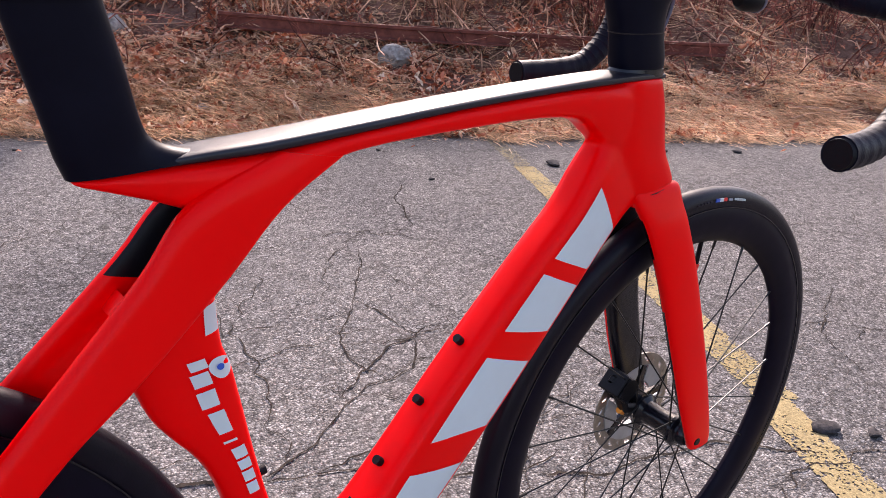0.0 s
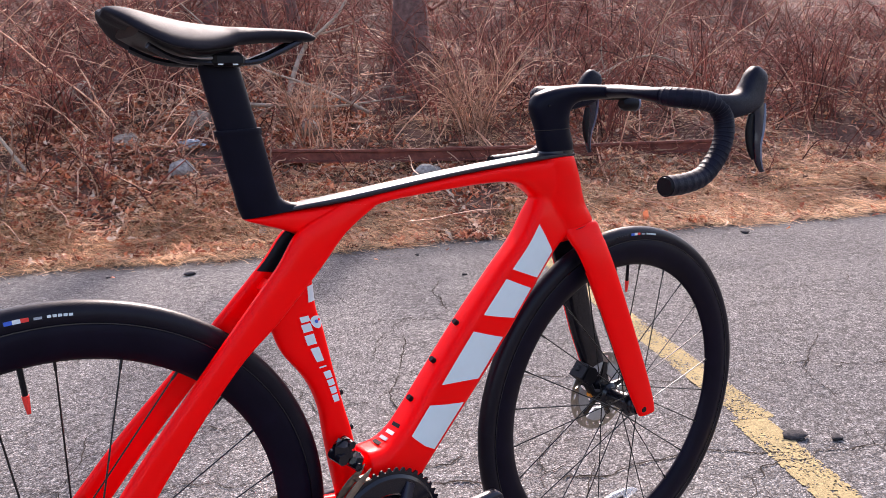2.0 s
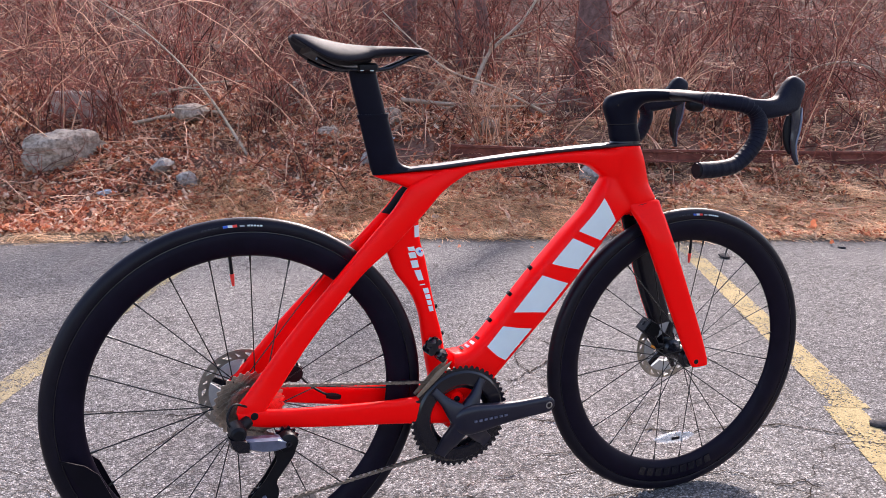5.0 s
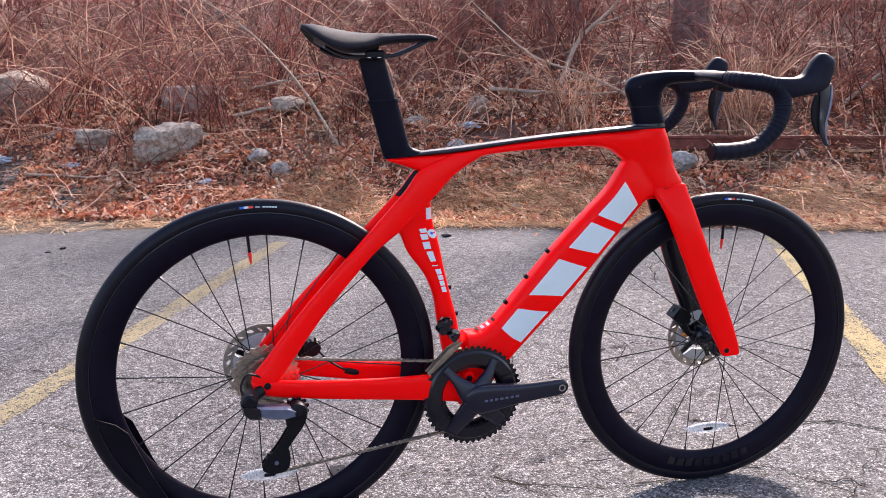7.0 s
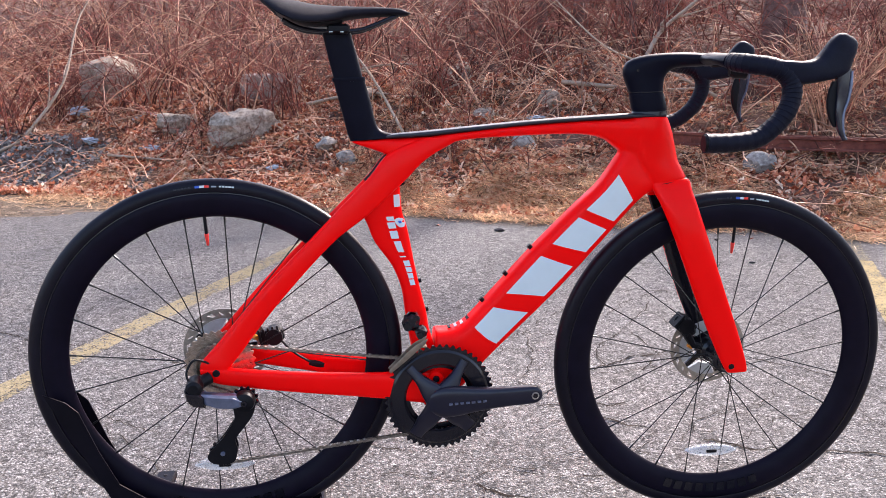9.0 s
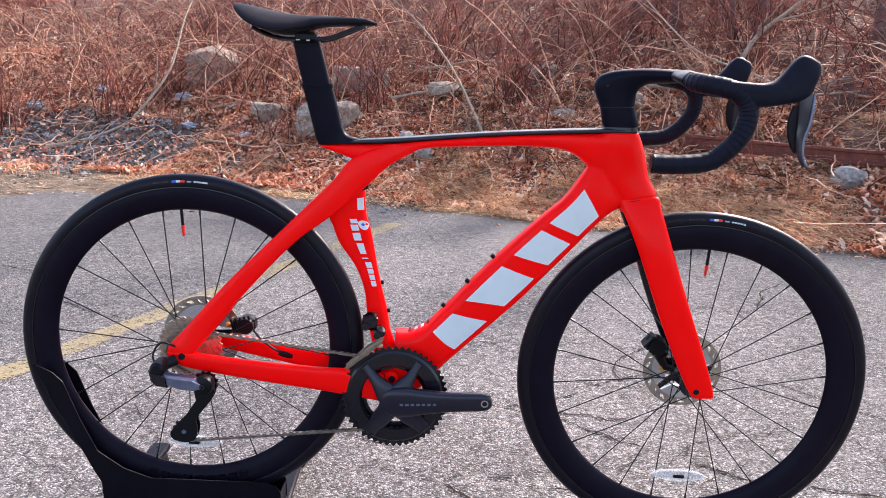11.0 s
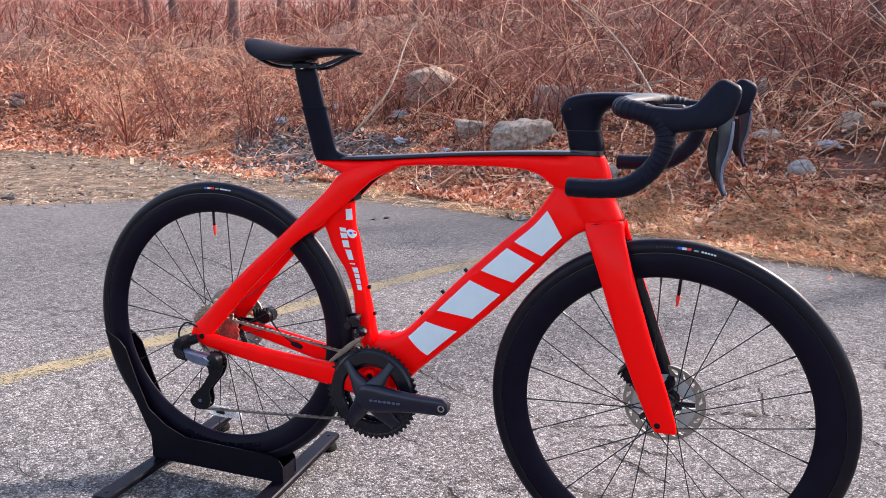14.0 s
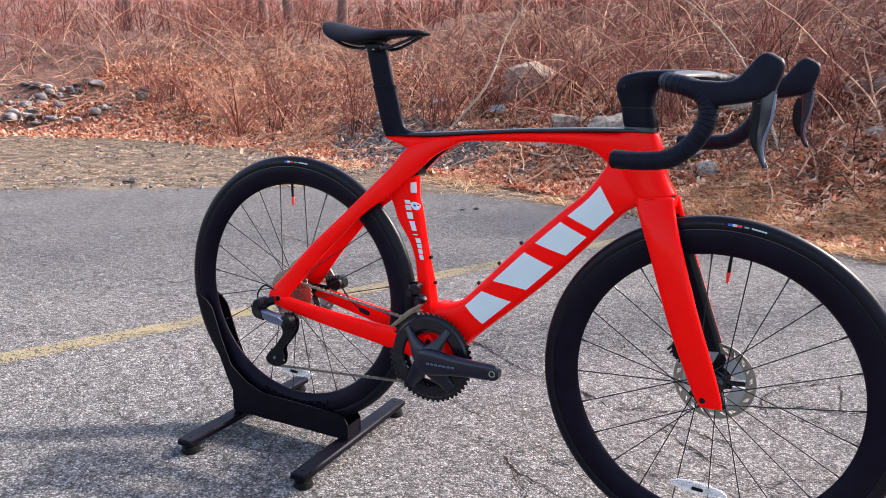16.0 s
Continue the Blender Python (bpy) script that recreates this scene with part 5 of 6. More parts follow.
def link_mesh(wide):
    g = Geo()
    for y in ((-0.0036, -0.0028), (0.0028, 0.0036)) if wide else ((-0.0026, -0.0018), (0.0018, 0.0026)):
        out = []
        for k in range(16):
            a = 2 * math.pi * k / 16
            cx = 0.00635 if math.cos(a) > 0 else -0.00635
            out.append((cx + 0.0041 * math.cos(a), (0.0041 if abs(math.cos(a)) > 0.45 else 0.0022) * math.sin(a)))
        g.extrude(out, *y)
    g.tube([(0.00635, -0.003, 0), (0.00635, 0.003, 0)], 0.0030, 8)
    return g


pts = chain_path()
chain = None
d_acc, links = 0.0, []
seg = [(pts[i], pts[i + 1]) for i in range(len(pts) - 1)]
total = sum((b - a).length for a, b in seg)


def along(s):
    for a, b in seg:
        ln = (b - a).length
        if s <= ln:
            return a + (b - a) * (s / ln)
        s -= ln
    return seg[-1][1]


count = int(total / 0.0127)
meshes = {}
for i in range(count):
    p, q = along(i * 0.0127), along(i * 0.0127 + 0.0127)
    d = q - p
    if d.length < 1e-5:
        continue
    mid = (p + q) / 2
    xa = d.normalized()
    ya = (Vector((0, 1, 0)) - xa * xa.y).normalized()
    m4 = Matrix((xa, ya, xa.cross(ya))).transposed().to_4x4()
    m4.translation = mid
    if chain is None:
        chain = part("chain", link_mesh(True), CHAIN, bike, "steel bicycle chain", m4)
        continue
    key = i % 2
    if key not in meshes:
        ob = part("link", link_mesh(key == 0), CHAIN, chain)
        meshes[key] = ob.data
    else:
        ob = new("link", meshes[key])
        ob.parent = chain
    ob.matrix_basis = m4

# ---- the stand ----
stand = thing("bicycle_stand", (0.0, 0, 0), "black steel floor stand that holds the rear wheel", "bicycle stand")
OUT = [(-0.308, 0.352), (-0.272, 0.335), (-0.252, 0.315), (-0.224, 0.236), (-0.194, 0.168), (-0.145, 0.132), (-0.092, 0.111), (0.030, 0.108), (0.140, 0.106), (0.160, 0.099), (0.171, 0.084), (0.173, 0.044), (-0.188, 0.044), (-0.190, 0.100), (-0.203, 0.124)]
for y in (-0.030, 0.028):
    part("side_plate", Geo().extrude(OUT, y, y + 0.0025), STAND, stand, "", None, 20)
spine = [(-0.308, 0.352), (-0.256, 0.238), (-0.203, 0.124), (-0.190, 0.100), (-0.188, 0.046)]
g = Geo()
for (x0, z0), (x1, z1) in zip(spine[1:-1], spine[2:]):
    g.rings([[(x0, -0.0275, z0), (x0 + 0.0025, -0.0275, z0), (x0 + 0.0025, 0.0275, z0), (x0, 0.0275, z0)], [(x1, -0.0275, z1), (x1 + 0.0025, -0.0275, z1), (x1 + 0.0025, 0.0275, z1), (x1, 0.0275, z1)]])
part("back_plate", g, STAND, stand)
part("floor_plate", Geo().box((-0.186, -0.0275, 0.0405), (0.171, 0.0275, 0.0435)), STAND, stand)
part("end_lip", Geo().box((0.168, -0.0275, 0.044), (0.1705, 0.0275, 0.078)), STAND, stand)
for x0, x1 in ((-0.178, -0.176), (0.158, 0.150)):
    ang = math.degrees(math.atan2(x1 - x0, 0.44))
    bar = part("crossbar", Geo().box((-0.021, -0.222, 0.0225), (0.021, 0.262, 0.0395), pose(x0, 0, 0, 0, 0, -ang), 0.0035), STAND, stand)
    g2 = pose(x0, 0, 0, 0, 0, -ang)
    for y in (-0.197, 0.238):
        c = g2 @ Vector((0, y, 0))
        part("foot", Geo().rings([[(c.x + r * math.cos(a), c.y + r * math.sin(a), z) for a in np.linspace(0, 2 * math.pi, 25)[:-1]] for r, z in ((0.021, 0.0), (0.023, 0.004), (0.020, 0.014), (0.012, 0.017), (0.012, 0.0226))]), RUBBER, bar, "round rubber foot")
        part("bolt", Geo().rings([[(c.x + r * math.cos(a), c.y + r * math.sin(a), z) for a in np.linspace(0, 2 * math.pi, 13)[:-1]] for r, z in ((0.0045, 0.0393), (0.0045, 0.0405), (0.003, 0.0412))]), PLASTIC, bar)



# ---- the bank: stones, scrap, shrubs, trees ----
def hz(x, y):
    return float(bank(x, y))


def stone(name, x, y, size, material, label, category, seed, sink=0.25, turn=0.0, blocky=0.0, group="", z=None, detail=3, crumple=0.0):
    """A rough stone: a ball pushed out of shape by noise, sunk a little into the ground."""
    bm = bmesh.new()
    bmesh.ops.create_icosphere(bm, subdivisions=4 if max(size) > 0.17 else detail, radius=1)
    rng = random.Random(seed)
    off = Vector((rng.uniform(0, 50), rng.uniform(0, 50), rng.uniform(0, 50)))
    cuts = [(Vector((rng.gauss(0, 1), rng.gauss(0, 1), rng.gauss(0, 1))).normalized(), rng.uniform(0.55, 0.85)) for _ in range(7)]
    for v in bm.verts:
        p = v.co.copy()
        if blocky:
            k = max(abs(p.x), abs(p.y), abs(p.z))
            p = p.lerp(p / k * 0.8, blocky)
        for nrm, d in cuts:
            e = p.dot(nrm) - d
            if e > 0:
                p -= nrm * e * 0.7
        p *= 1 + 0.26 * (1 - blocky) * noise.noise(p * 1.4 + off) + 0.10 * noise.noise(p * 3.5 + off) + 0.05 * noise.noise(p * 9 + off)
        p *= 1 + crumple * noise.noise(p * 4.5 + off) + crumple * 0.5 * noise.noise(p * 11 + off)
        v.co = Vector((p.x * size[0], p.y * size[1], p.z * size[2]))
    bmesh.ops.rotate(bm, verts=bm.verts, matrix=Matrix.Rotation(radians(turn), 3, 'Z'))
    low = min(v.co.z for v in bm.verts)
    base = hz(x, y) if z is None else z
    bmesh.ops.translate(bm, verts=bm.verts, vec=(x, y, base - low - sink * size[2]))
    me = bpy.data.meshes.new(name)
    bm.to_mesh(me)
    bm.free()
    me.polygons.foreach_set("use_smooth", [True] * len(me.polygons))
    me.set_sharp_from_angle(angle=radians(32))
    return solo(name, me, material, label, category, group)


for i, (x, y, sx, sy, sz, material, blocky, turn, lab) in enumerate((
        (-0.56, 6.12, 0.36, 0.26, 0.20, STONE, 0.2, 10, "rounded brown boulder half buried in leaves"),
        (-0.40, 7.15, 0.40, 0.22, 0.22, CONCRETE, 0.9, -12, "square grey block of old concrete in the brush"),
        (-2.35, 8.15, 0.42, 0.30, 0.30, STONE, 0.2, 40, "large brown boulder among bare twigs"),
        (-1.35, 6.75, 0.22, 0.15, 0.12, STONE, 0.1, 20, "low brown boulder in dead leaves"),
        (2.23, 5.42, 0.12, 0.10, 0.13, STONE, 0.2, 0, "small upright stone on the bank"),
        (1.60, 5.40, 0.15, 0.11, 0.13, STONE, 0.3, 30, "pale brown stone on the bank"),
        (1.84, 4.80, 0.11, 0.08, 0.08, PALE, 0.3, 0, "blue-grey stone in dead leaves"),
        (3.30, 3.66, 0.120, 0.090, 0.095, PALE, 0.2, -30, "pale grey stone at the foot of the bank"),
        (1.56, 6.62, 0.22, 0.18, 0.16, STONE, 0.2, 15, "brown boulder behind bare stems"),
        (-2.55, 8.75, 0.28, 0.2, 0.2, STONE, 0.2, 70, "brown boulder behind bare stems"),
        (0.55, 6.4, 0.2, 0.15, 0.12, STONE, 0.2, 50, "brown boulder behind bare stems"),
        (3.05, 5.0, 0.13, 0.10, 0.10, STONE, 0.2, 50, "small brown stone on the bank"),
        (0.18, 5.55, 0.14, 0.10, 0.07, PALE, 0.2, 80, "flat grey stone in dead leaves"),
        (0.36, 5.30, 0.11, 0.07, 0.08, PALE, 0.1, 10, "small pale stone in dead leaves"))):
    stone("boulder", x, y, (sx, sy, sz), material, lab, "boulder", 40 + i, 0.5, turn, blocky, "stones on the bank")
rng = random.Random(5)
for i in range(210):
    x = rng.uniform(-13, -9.4)
    y = float(np.interp(x, BASE_X, BASE_Y)) + 0.5 + 1.7 * rng.random() ** 1.2
    s = 0.032 + 0.085 * rng.random() ** 2
    stone("rubble_stone", x, y, (s * rng.uniform(1, 1.5), s, s * rng.uniform(0.5, 0.8)), RUBBLE, "broken grey stone in a rubble heap", "rubble", 200 + i, -0.3 * rng.random(), rng.uniform(0, 180), 0.75, "rubble heap", None, 2)
for i, (x, y, s) in enumerate(((1.26, 3.18, 0.026), (3.28, 2.86, 0.040), (4.36, 1.66, 0.022), (1.765, 0.015, 0.024), (1.84, -0.06, 0.016), (2.46, 2.68, 0.016), (-1.13, 3.76, 0.022), (-1.20, 3.66, 0.014), (-4.2, 3.2, 0.045), (3.09, 2.00, 0.035),
                               (3.95, 1.90, 0.018), (2.34, 2.09, 0.012), (0.9, 3.45, 0.012))):
    stone("asphalt_chunk", x, y, (s * 1.5, s, s * 0.42), CHUNK, "dark loose lump of broken asphalt on the pavement", "asphalt lump", 400 + i, 0.1, i * 47, 0.3, "loose lumps", 0.0)

# rusted rail lying along the bank
def rail(p0, p1, sag):
    g = Geo()
    d = Vector(p1) - Vector(p0)
    ang = math.degrees(math.atan2(d.y, d.x))
    prof = [(-0.045, -0.050), (0.045, -0.050), (0.045, -0.040), (0.010, -0.030), (0.010, 0.025), (0.028, 0.030), (0.028, 0.050), (-0.028, 0.050), (-0.028, 0.030), (-0.010, 0.025), (-0.010, -0.030), (-0.045, -0.040)]
    rings = []
    for t in np.linspace(0, 1, 9):
        c = Vector(p0) + d * t
        m = pose(c.x, c.y, c.z - sag * 4 * t * (1 - t), 0, 0, ang)
        rings.append([m @ Vector((0, a, b)) for a, b in prof])
    return g.rings(rings)


solo("rusted_rail", rail((2.42, 4.47, 0.525), (4.02, 3.52, 0.475), 0.01), RUST, "rusted steel rail lying in the leaf litter", "steel rail", "old rails")
solo("rusted_rail", rail((3.62, 3.86, 0.485), (5.75, 2.62, 0.46), 0.01), RUST, "rusted steel rail lying in the leaf litter", "steel rail", "old rails")
solo("white_pipe", Geo().tube([(-1.83, 7.02, hz(-1.83, 7.02) + 0.03), (-1.70, 7.06, hz(-1.7, 7.06) + 0.05), (-1.57, 7.03, hz(-1.57, 7.03) + 0.03)], 0.015, 8, 4), SCRAP, "bent piece of white plastic pipe", "litter")
for i, (x, y, s) in enumerate(((-0.28, 5.35, 0.05), (1.95, 3.72, 0.03), (-2.56, 7.66, 0.10), (2.05, 5.15, 0.07), (-3.8, 8.45, 0.09), (-4.6, 8.2, 0.09), (-1.51, 6.34, 0.06), (-2.2, 6.75, 0.06))):
    stone("crumpled_plastic", x, y, (s * 1.3, s, s * 0.5), SCRAP, "crumpled scrap of pale plastic in dead leaves", "litter", 600 + i, 0.1, i * 60, 0.0, "litter on the bank", None, 3, 0.75)


def tubes(p, r, sides=3):
    """Many thin stems at once: p is (stems, points, 3), r is (stems, points)."""
    n, k, _ = p.shape
    d = np.gradient(p, axis=1)
    d /= np.linalg.norm(d, axis=2, keepdims=True) + 1e-9
    ref = np.where(np.abs(d[..., 2:3]) > 0.9, np.array([1.0, 0, 0]), np.array([0, 0, 1.0]))
    a = np.cross(d, ref)
    a /= np.linalg.norm(a, axis=2, keepdims=True) + 1e-9
    b = np.cross(d, a)
    v = np.stack([p + r[..., None] * (math.cos(q) * a + math.sin(q) * b) for q in np.arange(sides) * 2 * math.pi / sides], 2)
    i = np.arange(n)[:, None, None] * k * sides + np.arange(k - 1)[None, :, None] * sides
    j = np.arange(sides)[None, None, :]
    j2 = (j + 1) % sides
    f = np.stack([i + j, i + j2, i + sides + j2, i + sides + j], -1)
    return v.reshape(-1, 3), f.reshape(-1, 4)


def stems(rng, base, height, lean, arch, r0, k=7, wobble=0.05):
    """Bent stems that rise from base (n, 3) and droop towards their ends."""
    n = len(base)
    az = rng.uniform(0, 2 * math.pi, n)
    t = np.linspace(0, 1, k)
    out = lean[:, None] * height[:, None] * (t ** 1.3)[None]
    z = height[:, None] * (t[None] - arch[:, None] * t[None] ** 2.4)
    p = np.stack([base[:, 0:1] + out * np.cos(az)[:, None], base[:, 1:2] + out * np.sin(az)[:, None], base[:, 2:3] + z], -1)
    p += np.cumsum(rng.normal(0, wobble, p.shape), 1) * (height[:, None, None] / k) * (t[None, :, None] > 0)
    r = r0[:, None] * (1 - 0.78 * t[None])
    return p, r


def side_twigs(rng, p, r, per, length):
    n, k, _ = p.shape
    who = np.repeat(np.arange(n), per)
    at = rng.integers(2, k - 1, len(who))
    o = p[who, at]
    d = p[who, at + 1] - p[who, at]
    d /= np.linalg.norm(d, axis=1, keepdims=True) + 1e-9
    d = d + rng.normal(0, 0.65, d.shape)
    d /= np.linalg.norm(d, axis=1, keepdims=True) + 1e-9
    ln = length * rng.uniform(0.4, 1.2, len(who))
    t = np.linspace(0, 1, 4)
    q = o[:, None] + d[:, None] * (ln[:, None] * t[None])[..., None]
    q += np.cumsum(rng.normal(0, 0.06, q.shape), 1) * ln[:, None, None] * (t[None, :, None] > 0)
    return q, r[who, at][:, None] * (0.75 - 0.5 * t[None])


def join(pairs):
    v, f, k = [], [], 0
    for a, b in pairs:
        v.append(a)
        f.append(b + k)
        k += len(a)
    return np.concatenate(v), np.concatenate(f)


def shrub(x, y, n, height, spread, seed, material, label, r0=0.008, lean=0.55):
    rng = np.random.default_rng(seed)
    a, rr = rng.uniform(0, 2 * math.pi, n), spread * np.sqrt(rng.uniform(0, 1, n)) * 0.25
    bx, by = x + rr * np.cos(a), y + rr * np.sin(a)
    base = np.stack([bx, by, bank(bx, by) - 0.03], 1)
    h = height * rng.uniform(0.5, 1.1, n)
    p, r = stems(rng, base, h, rng.uniform(0.1, lean, n) * 1.3, rng.uniform(0.05, 0.5, n), r0 * rng.uniform(0.5, 1.2, n), 8)
    q, s = side_twigs(rng, p, r, 4, height * 0.28)
    u, w = side_twigs(rng, q, s, 2, height * 0.12)
    me = fast_mesh("shrub", *join([tubes(p, r, 4), tubes(q, s), tubes(u, w)]), True)
    return solo("shrub", me, material, label, "shrub", "shrubs on the bank")


def tree(x, y, height, r0, seed, lean=(0, 0), label="bare grey-brown tree trunk on the bank"):
    rng = np.random.default_rng(seed)
    z = hz(x, y)
    t = thing("tree", (x, y, z), label, "tree", "trees on the bank")
    k = 12
    tt = np.linspace(0, 1, k)
    p = np.stack([x + lean[0] * height * tt + np.cumsum(rng.normal(0, 0.012, k)) * height * 0.5, y + lean[1] * height * tt + np.cumsum(rng.normal(0, 0.012, k)) * height * 0.5, z - 0.1 + height * tt], -1)[None]
    r = (r0 * (1 - 0.8 * tt) * (1 + 0.25 * np.exp(-tt * 14)))[None]
    v, f = tubes(p, r, 12)
    me = fast_mesh("trunk", v, f, True)
    part("trunk", me, BARK, t)
    q, s = side_twigs(rng, p, r, 16, height * 0.28)
    q[..., 2] += (np.linspace(0, 1, 4) ** 1.5)[None] * height * 0.08
    u, w = side_twigs(rng, q, s, 5, height * 0.12)
    x2, w2 = side_twigs(rng, u, w, 2, height * 0.06)
    part("crown", fast_mesh("crown", *join([tubes(q, np.minimum(s * 0.7, 0.022), 5), tubes(u, np.minimum(w * 0.7, 0.012)), tubes(x2, w2 * 0.8)]), True), TWIG, t)
    return t


for i, (x, y, n, h, sp, m_, lb) in enumerate((
        (4.08, 4.02, 46, 1.25, 0.5, CANE, "fountain-shaped shrub of bare tan canes"), (2.9, 4.75, 26, 1.1, 0.7, CANE, "arching bare shrub with tan canes"),
        (5.2, 3.5, 40, 1.2, 0.6, TWIG, "tangled bare red-brown shrub"), (1.2, 5.9, 30, 1.2, 0.8, TWIG, "tangled bare red-brown shrub"),
        (-0.2, 6.4, 30, 1.3, 0.8, TWIG, "tangled bare red-brown shrub"), (-1.6, 7.5, 34, 1.4, 0.9, TWIG, "tangled bare red-brown shrub"),
        (-3.3, 7.4, 36, 1.4, 0.9, TWIG, "tangled bare red-brown shrub"), (-4.6, 7.5, 40, 1.5, 0.9, TWIG, "tangled bare red-brown shrub"),
        (-6.2, 7.9, 40, 1.5, 0.9, TWIG, "tangled bare red-brown shrub"), (-7.4, 8.0, 36, 1.4, 0.9, CANE, "arching bare shrub with tan canes"),
        (-5.4, 7.2, 18, 0.8, 0.5, CANE, "small bare shrub at the foot of the bank"), (3.4, 5.9, 34, 1.4, 0.9, TWIG, "tangled bare red-brown shrub"),
        (6.4, 3.3, 30, 1.3, 0.8, TWIG, "tangled bare red-brown shrub"), (7.2, 2.6, 40, 1.3, 0.8, TWIG, "tangled bare red-brown shrub"),
        (2.1, 6.3, 40, 1.3, 0.8, TWIG, "tangled bare red-brown shrub"), (5.0, 4.6, 34, 1.4, 0.8, TWIG, "tangled bare red-brown shrub"),
        (-9.0, 8.2, 36, 1.4, 0.9, TWIG, "tangled bare red-brown shrub"), (0.6, 7.4, 44, 1.5, 0.9, TWIG, "tangled bare red-brown shrub"))):
    shrub(x, y, n if m_ is CANE else int(n * 0.6), h, sp, 700 + i, m_, lb)
for i, (x, y, h) in enumerate(((-2.0, 7.55, 1.2), (-2.7, 7.75, 1.1), (-0.25, 6.75, 1.1), (-0.75, 6.95, 1.2), (1.3, 6.2, 1.0))):
    shrub(x, y, 22, h, 1.0, 780 + i, TWIG, "tangled bare red-brown shrub in front of a boulder", 0.007, 0.8)
shrub(-6.84, 7.62, 17, 1.25, 0.5, 760, REDTWIG, "upright red-brown shrub at the foot of the bank", 0.013, 0.75)
shrub(-5.6, 7.75, 10, 1.1, 0.6, 761, REDTWIG, "leaning red-brown shrub in dead leaves", 0.011, 0.9)
shrub(-8.3, 8.1, 12, 1.2, 0.6, 762, REDTWIG, "leaning red-brown shrub beside the rubble", 0.012, 0.9)
for i, (x, y, h, r0, lean) in enumerate(((4.75, 5.75, 4.2, 0.20, (0.02, 0.03)), (2.72, 7.3, 4.2, 0.062, (-0.05, 0.0)), (3.06, 7.1, 4.2, 0.085, (0.02, 0.0)), (3.45, 6.5, 3.8, 0.035, (0.04, 0.0)), (3.80, 6.5, 3.8, 0.070, (-0.10, 0.0)),
                                         (-1.8, 12.5, 5.0, 0.07, (0, 0)), (-4.6, 13.5, 5.0, 0.07, (0.02, 0)), (9.2, 4.6, 5, 0.09, (0, 0)), (-8.5, 13.0, 6, 0.13, (0, 0)), (-11.5, 14.0, 6, 0.12, (0.02, 0)), (-15.0, 13.0, 6, 0.14, (0, 0)),
                                         (-13.0, 17.0, 7, 0.15, (0, 0)), (-18.0, 15.5, 7, 0.14, (0.01, 0)), (-9.8, 17.5, 7, 0.14, (0, 0)), (-21.0, 18.0, 7, 0.16, (0, 0)), (-6.5, 15.0, 6, 0.12, (0, 0)), (-17.0, 20.0, 8, 0.16, (0, 0)), (-24.0, 14.0, 7, 0.16, (0, 0)))):
    tree(x, y, h, r0, 900 + i, lean)


def limb(pts, r0, seed):
    """A dead branch lying in the brush, with a few side twigs."""
    rng = np.random.default_rng(seed)
    line = np.array(smooth_line([(x, y, hz(x, y) + dz) for x, y, dz in pts], 5))[None]
    r = r0 * (1 - 0.7 * np.linspace(0, 1, line.shape[1]))[None]
    q, s = side_twigs(rng, line, r, 5, 0.5)
    me = fast_mesh("dead_branch", *join([tubes(line, r, 8), tubes(q, s * 0.8, 5)]), True)
    solo("dead_branch", me, STICK, "dead grey-brown branch lying in the brush", "branch", "dead branches")


limb([(2.4, 5.6, 0.15), (2.9, 5.35, 0.10), (3.4, 5.15, 0.12), (3.9, 4.75, 0.22)], 0.022, 1)
limb([(3.1, 5.5, 0.05), (3.35, 5.6, 0.45), (3.75, 5.55, 0.75), (4.2, 5.7, 1.25)], 0.026, 2)
limb([(3.6, 4.9, 0.05), (3.2, 5.1, 0.35), (2.7, 5.3, 0.5), (2.3, 5.8, 0.9)], 0.016, 3)
limb([(0.0, 6.5, 0.1), (0.6, 6.3, 0.14), (1.1, 6.2, 0.10), (1.6, 5.95, 0.2)], 0.018, 4)
limb([(0.2, 6.75, 0.2), (0.9, 6.6, 0.22), (1.6, 6.3, 0.16)], 0.016, 5)
limb([(-1.9, 6.25, 0.04), (-1.4, 6.0, 0.06), (-1.0, 5.85, 0.05)], 0.014, 6)
limb([(-3.74, 6.74, 0.03), (-3.30, 6.78, 0.05), (-2.84, 6.83, 0.05)], 0.030, 11)
limb([(-5.6, 7.0, 0.02), (-5.1, 6.95, 0.12), (-4.6, 7.2, 0.30)], 0.014, 7)
limb([(5.0, 3.9, 0.05), (5.5, 3.9, 0.30), (6.1, 3.7, 0.38), (6.6, 3.3, 0.25)], 0.018, 8)
limb([(-2.9, 7.0, 0.03), (-2.6, 7.4, 0.5), (-2.5, 7.9, 1.0), (-2.1, 8.3, 1.5)], 0.018, 9)
limb([(0.9, 5.5, 0.03), (0.6, 5.9, 0.5), (0.2, 6.3, 0.9), (-0.3, 6.6, 1.3)], 0.014, 10)


def scatter(rng, n, s0, s1, x0=-14.0, x1=9.0, power=1.0):
    """Points on the bank, s metres behind its foot."""
    x = rng.uniform(x0, x1, n)
    s = s0 + (s1 - s0) * rng.uniform(0, 1, n) ** power
    y = np.interp(x, BASE_X, BASE_Y) + s / 0.88
    return x, y


def on_gravel(x, y):
    """True on the patch of bare grey gravel at the foot of the bank."""
    up = (y - np.interp(x, BASE_X, BASE_Y)) * 0.88
    e = ((x + 3.4) / 1.9) ** 2 + ((up - 0.50) / 0.85) ** 2
    return e + (value_noise(x * 2.2, y * 2.2, 81) - 0.5) * 1.4 < 0.8


